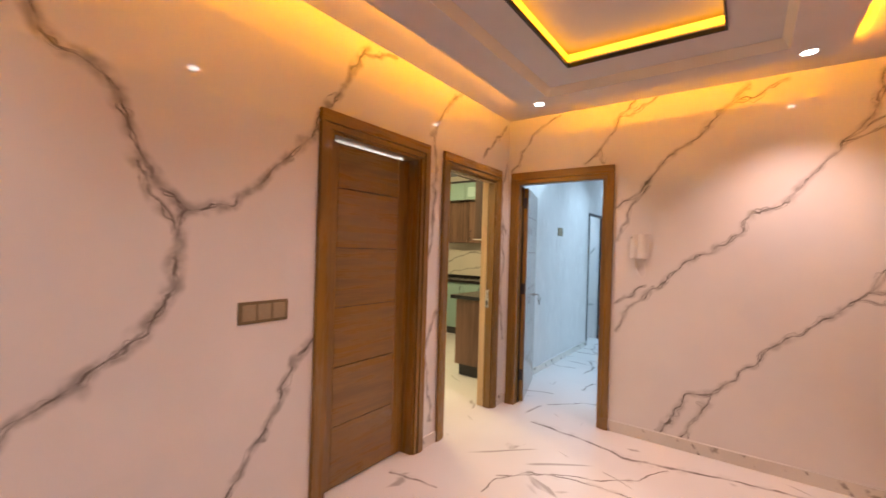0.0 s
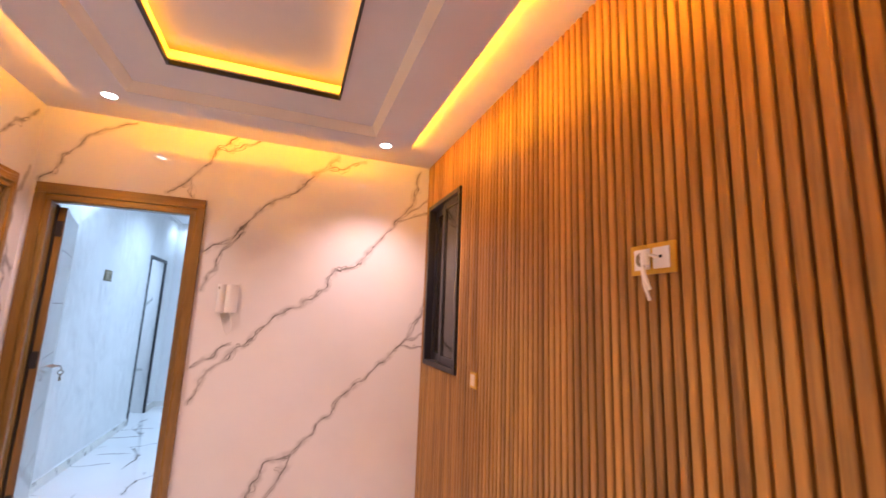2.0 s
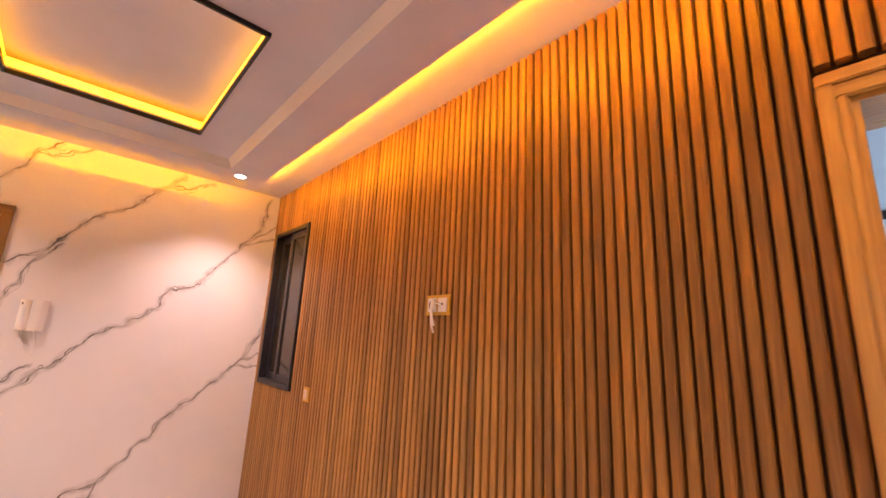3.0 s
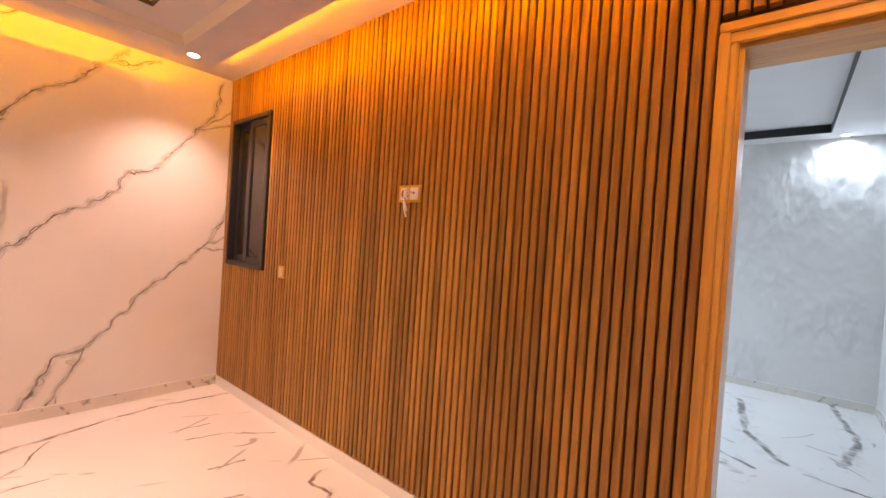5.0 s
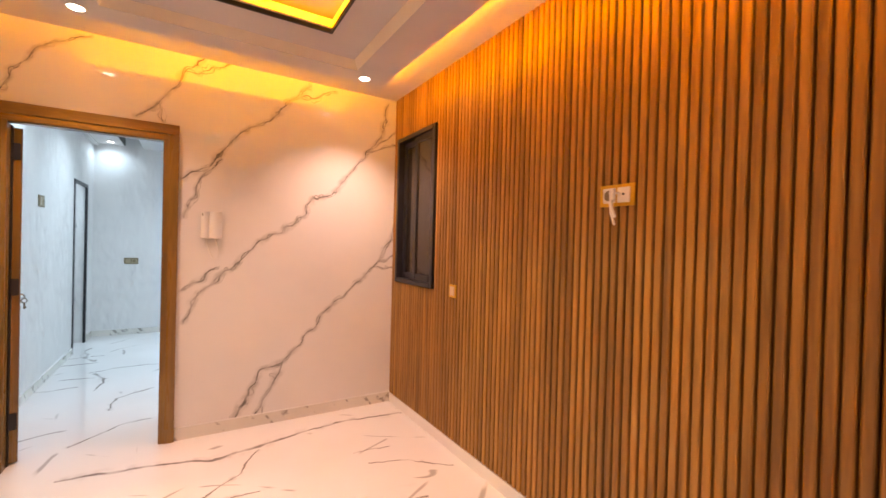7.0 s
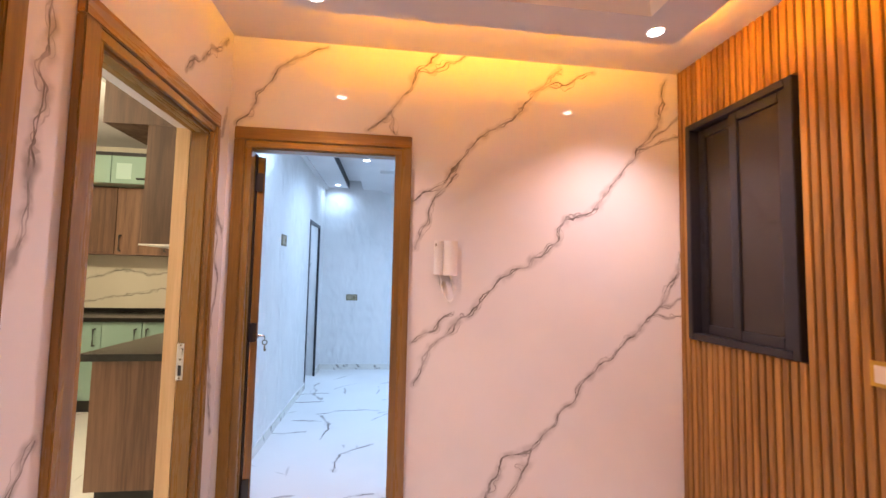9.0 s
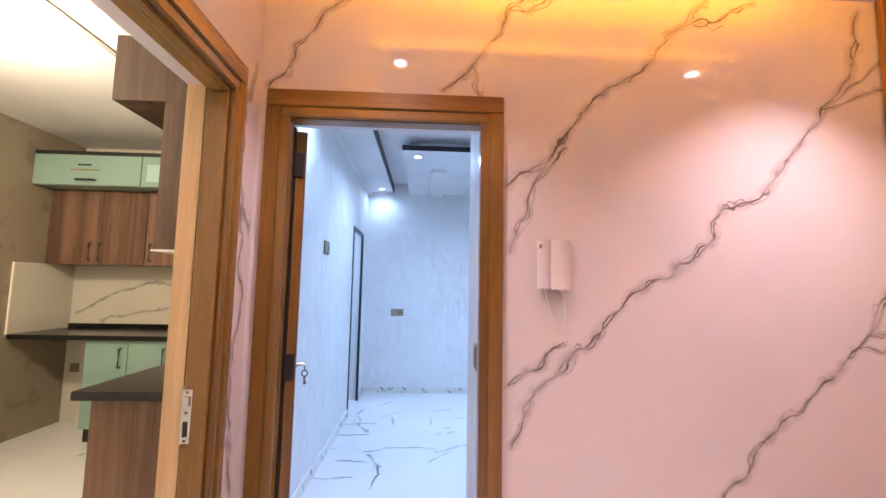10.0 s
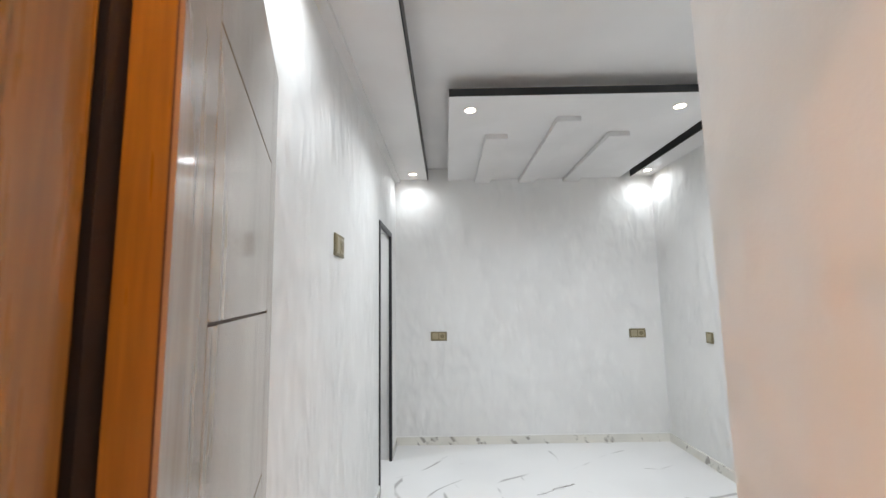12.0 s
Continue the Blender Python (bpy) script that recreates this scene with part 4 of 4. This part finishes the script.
tube(bm, [(EAST - 0.012, 1.850, 1.602), (EAST - 0.03, 1.858, 1.606), (EAST - 0.036, 1.872, 1.600), (EAST - 0.040, 1.876, 1.56), (EAST - 0.044, 1.868, 1.52), (EAST - 0.040, 1.855, 1.475)], 0.005)
part("strand", bm, M_PLASTIC, cable)
bm = bmesh.new()
tube(bm, [(EAST - 0.03, 1.885, 1.612), (EAST - 0.042, 1.874, 1.59), (EAST - 0.046, 1.866, 1.55), (EAST - 0.042, 1.852, 1.505)], 0.006)
part("strand", bm, M_PLASTIC, cable)
bm = bmesh.new()
tube(bm, [(EAST - 0.034, 1.872, 1.62), (EAST - 0.038, 1.868, 1.575)], 0.012, 10)
part("tape", bm, M_PLASTIC, cable, "white tape wrap")

# intercom
phone = thing("intercom", (-0.758, NORTH, 1.38), "white wall intercom with rounded handset and hanging cord", "intercom")
slab("base", (-0.826, -0.702, NORTH - 0.013, NORTH, 1.386, 1.562), M_PLASTIC, phone, bevel=0.004)


def bowed(x0, x1, z0, z1, depth, foot):
    """A handset cover with a rounded front, flared at both ends."""
    bm = bmesh.new()
    rows = []
    for j in range(13):
        v = j / 12
        fat = 0.72 + 0.28 * abs(2 * v - 1) ** 2
        z = z0 + (z1 - z0) * v
        rows.append([bm.verts.new((x0 + (x1 - x0) * (i / 10), foot - depth * fat * math.sin(math.pi * (0.06 + 0.88 * i / 10)), z)) for i in range(11)])
    for r, q in zip(rows, rows[1:]):
        for i in range(10):
            bm.faces.new((r[i], r[i + 1], q[i + 1], q[i]))
        bm.faces.new((r[0], q[0], q[10], r[10]))
    bm.faces.new(rows[0])
    bm.faces.new(rows[-1][::-1])
    return bm


part("handset", bowed(-0.777, -0.700, 1.380, 1.566, 0.030, NORTH - 0.012), M_PLASTIC, phone, "white rounded handset")
part("speaker_side", bowed(-0.828, -0.778, 1.383, 1.564, 0.022, NORTH - 0.012), M_PLASTIC, phone)
slab("grille", (-0.822, -0.812, NORTH - 0.0275, NORTH - 0.0225, 1.535, 1.550), M_BRONZE, phone, "small grey speaker grille")
bm = bmesh.new()
tube(bm, [(-0.795, NORTH - 0.010, 1.388), (-0.790, NORTH - 0.011, 1.345), (-0.776, NORTH - 0.012, 1.295), (-0.757, NORTH - 0.012, 1.250), (-0.738, NORTH - 0.012, 1.235), (-0.722, NORTH - 0.012, 1.250), (-0.718, NORTH - 0.013, 1.295), (-0.728, NORTH - 0.014, 1.345), (-0.742, NORTH - 0.016, 1.386)], 0.0045)
part("cord", bm, M_PLASTIC, phone, "white looped cord")

slab("reveal", (WEST - 0.139, WEST - 0.079, 3.870, 3.884, 0, DOOR_TOP), M_LIT_REVEAL, kitchen_frame, "oak jamb reveal with the kitchen light put into its colour")

# strike plate in the kitchen jamb
strike = thing("strike_plate", (-1.955, 3.859, 1.0), "steel lock strike plate in the oak jamb", "strike plate")
slab("plate", (-1.984, -1.954, 3.8575, 3.8598, 0.895, 1.055), M_STEEL, strike)
for z in (0.903, 0.985, 1.047):
    bm = bmesh.new()
    tube(bm, [(-1.969, 3.8576, z), (-1.969, 3.8566, z)], 0.0045, 10)
    part("screw", bm, M_BRONZE, strike, "small countersunk screw")
slab("latch_hole", (-1.976, -1.962, 3.8565, 3.8575, 0.915, 0.960), M_BLACK, strike)
slab("latch_tongue", (-1.978, -1.960, 3.851, 3.8575, 1.005, 1.035), M_STEEL, strike, bevel=0.002)


# ---- kitchen ----
def bar_handle(parent, x, y, z, upright, length=0.16):
    bm = bmesh.new()
    d = (0, 0, length / 2) if upright else (length / 2, 0, 0)
    a, b = Vector((x, y, z)) - Vector(d), Vector((x, y, z)) + Vector(d)
    out = Vector((0, -0.028, 0))
    tube(bm, [a, a + out, b + out, b], 0.0085)
    return part("handle", bm, M_BLACK, parent, "black bar handle")


def cabinet(x0, x1, y0, y1, z0, z1, mat, doors, label, handle, plinth=False, top=False):
    """A cabinet that faces -y. handle: where each door's handle sits, as shares of its width and height, and whether upright."""
    t = thing("cabinet", ((x0 + x1) / 2, (y0 + y1) / 2, z0), label, "kitchen cabinet", "kitchen cabinets")
    slab("body", (x0, x1, y0 + 0.02, y1, z0, z1), mat, t)
    w = (x1 - x0) / doors
    for i in range(doors):
        d = slab("door", (x0 + w * i + 0.002, x0 + w * (i + 1) - 0.002, y0, y0 + 0.018, z0 + 0.002, z1 - 0.002), mat, t, bevel=0.0015)
        share, high, upright = handle[i]
        bar_handle(d, x0 + w * (i + share), y0, z0 + (z1 - z0) * high, upright)
    if plinth:
        slab("plinth", (x0 + 0.01, x1 - 0.01, y0 + 0.05, y1, 0, z0), M_BLACK, t, "black plinth")
    if top:
        slab("top_trim", (x0, x1, y0 + 0.002, y1, z1, z1 + 0.035), M_BLACK, t, "black top trim")
    return t


flap = cabinet(-4.795, -3.852, 6.32, 6.868, 2.235, 2.515, M_MINT, 1, "mint gloss flap cabinet with black handle and stickers", [(0.5, 0.17, False)], top=True)
slab("sticker", (-4.47, -4.22, 6.3185, 6.3198, 2.37, 2.385), M_BRONZE, flap, "unreadable printed strip")
slab("sticker", (-4.41, -4.29, 6.3185, 6.3198, 2.415, 2.43), M_BLACK, flap, "unreadable dark label")
flap = cabinet(-3.848, -2.9, 6.32, 6.868, 2.235, 2.515, M_MINT, 1, "mint gloss flap cabinet with a pale sticker", [(0.35, 0.17, False)], top=True)
slab("sticker", (-3.80, -3.66, 6.3185, 6.3198, 2.28, 2.44), M_STICKER, flap, "pale square sticker")
cabinet(-4.795, -3.902, 6.53, 6.868, 1.53, 2.233, M_KWOOD, 2, "walnut upper cabinet with two doors and black handles", [(0.9, 0.17, True), (0.1, 0.17, True)])
cabinet(-3.898, -3.0, 6.53, 6.868, 1.53, 2.233, M_KWOOD, 2, "walnut upper cabinet with black handles", [(0.12, 0.17, True), (0.1, 0.17, True)])
cabinet(-4.17, -3.452, 6.29, 6.868, 0.12, 0.868, M_MINT, 2, "mint gloss base cabinet with black handles", [(0.84, 0.80, True), (0.86, 0.80, True)], plinth=True)
cabinet(-3.448, -2.73, 6.29, 6.868, 0.12, 0.868, M_MINT, 2, "mint gloss base cabinet with black handles", [(0.14, 0.80, True), (0.86, 0.80, True)], plinth=True)
tagged(slab("worktop", (-4.798, -2.142, 6.25, 6.868, 0.870, 0.910), M_GRANITE, bevel=0.003), "black granite worktop along the tiled wall", "worktop")
tagged(slab("upstand", (-4.798, -2.142, 6.852, 6.868, 0.911, 0.955), M_GRANITE), "low black granite upstand on the worktop", "upstand")
tagged(slab("worktop", (-2.77, -2.142, 4.43, 6.248, 0.862, 0.902), M_GRANITE, bevel=0.003), "dark granite worktop on the walnut side run", "worktop")
run = thing("cabinet", (-2.43, 5.3, 0), "walnut base cabinet run with plain end panel", "kitchen cabinet", "kitchen cabinets")
slab("body", (-2.71, -2.142, 4.52, 6.24, 0.13, 0.860), M_KWOOD, run)
slab("end_panel", (-2.725, -2.142, 4.49, 4.518, 0.13, 0.860), M_KWOOD, run, bevel=0.001)
slab("plinth", (-2.69, -2.142, 4.53, 6.24, 0, 0.129), M_BLACK, run, "black plinth")
upper = thing("cabinet", (-2.4, 5.2, 1.53), "tall walnut upper cabinet with deeper top section, shade put into its colour", "kitchen cabinet", "kitchen cabinets")
slab("lower_body", (-2.52, -2.142, 4.50, 6.2, 1.53, 2.243), M_KSHADED, upper)
slab("top_body", (-2.77, -2.142, 4.50, 6.2, 2.245, 2.57), M_KSHADED, upper)
slab("base_edge", (-2.53, -2.142, 4.497, 6.2, 1.522, 1.53), M_PLASTIC, upper, "pale bottom edge")
bm = bmesh.new()
tube(bm, [(-2.60, 4.75, 2.245), (-2.60, 4.75, 2.225), (-2.60, 4.95, 2.225), (-2.60, 4.95, 2.245)], 0.006)
part("handle", bm, M_BLACK, upper, "black bar handle")
bm = bmesh.new()
box(bm, -4.8, -4.792, 6.25, 6.868, 0.912, 1.53)
setting("backsplash", bm, M_KTILE, "white veined tile splashback on the side wall", "backsplash")

bm = bmesh.new()
box(bm, -4.799, -4.786, 6.236, 6.2485, 0.912, 1.53)
setting("trim_backsplash", bm, M_CREAM_AND_GLOW, "cream edge strip closing the tiled splashback", "trim")

# ---- slats ----
slat_wall = thing("slat_cladding", (EAST + 0.02, 1.8, 0), "vertical walnut slats on dark backing covering the wall", "wall cladding")
slat_wall["kind"] = "structure"


def slat_mesh(z0, z1):
    bm = bmesh.new()
    h = 0.0145
    profile = [(0.034, -h), (0.004, -h), (0.0, -h + 0.004), (0.0, h - 0.004), (0.004, h), (0.034, h)]
    low = [bm.verts.new((u, v, z0)) for u, v in profile]
    top = [bm.verts.new((u, v, z1)) for u, v in profile]
    n = len(profile)
    for i in range(n):
        bm.faces.new((low[i], low[(i + 1) % n], top[(i + 1) % n], top[i]))
    bm.faces.new(low)
    bm.faces.new(top[::-1])
    return mesh_of(bm, "slat", M_SLAT)


FULL, OVER_DOOR, OVER_WIN, UNDER_WIN = slat_mesh(0.080, CEIL - 0.002), slat_mesh(DOOR_TOP + 0.10, CEIL - 0.002), slat_mesh(WZ1 + 0.004, CEIL - 0.002), slat_mesh(0.080, WZ0 - 0.004)
count = 0
y = NORTH - 0.02
while y > -1.4:
    if WY0 - 0.012 < y < WY1 + 0.012:
        meshes = (OVER_WIN, UNDER_WIN)
    elif -0.29 - 0.065 < y < 0.505 + 0.065:
        meshes = (OVER_DOOR,)
    else:
        meshes = (FULL,)
    for data in meshes:
        ob = new("slat", data)
        ob.parent = slat_wall
        ob.matrix_parent_inverse = slat_wall.matrix_basis.inverted()
        ob.location = (EAST, y, 0)
    y -= 0.0385
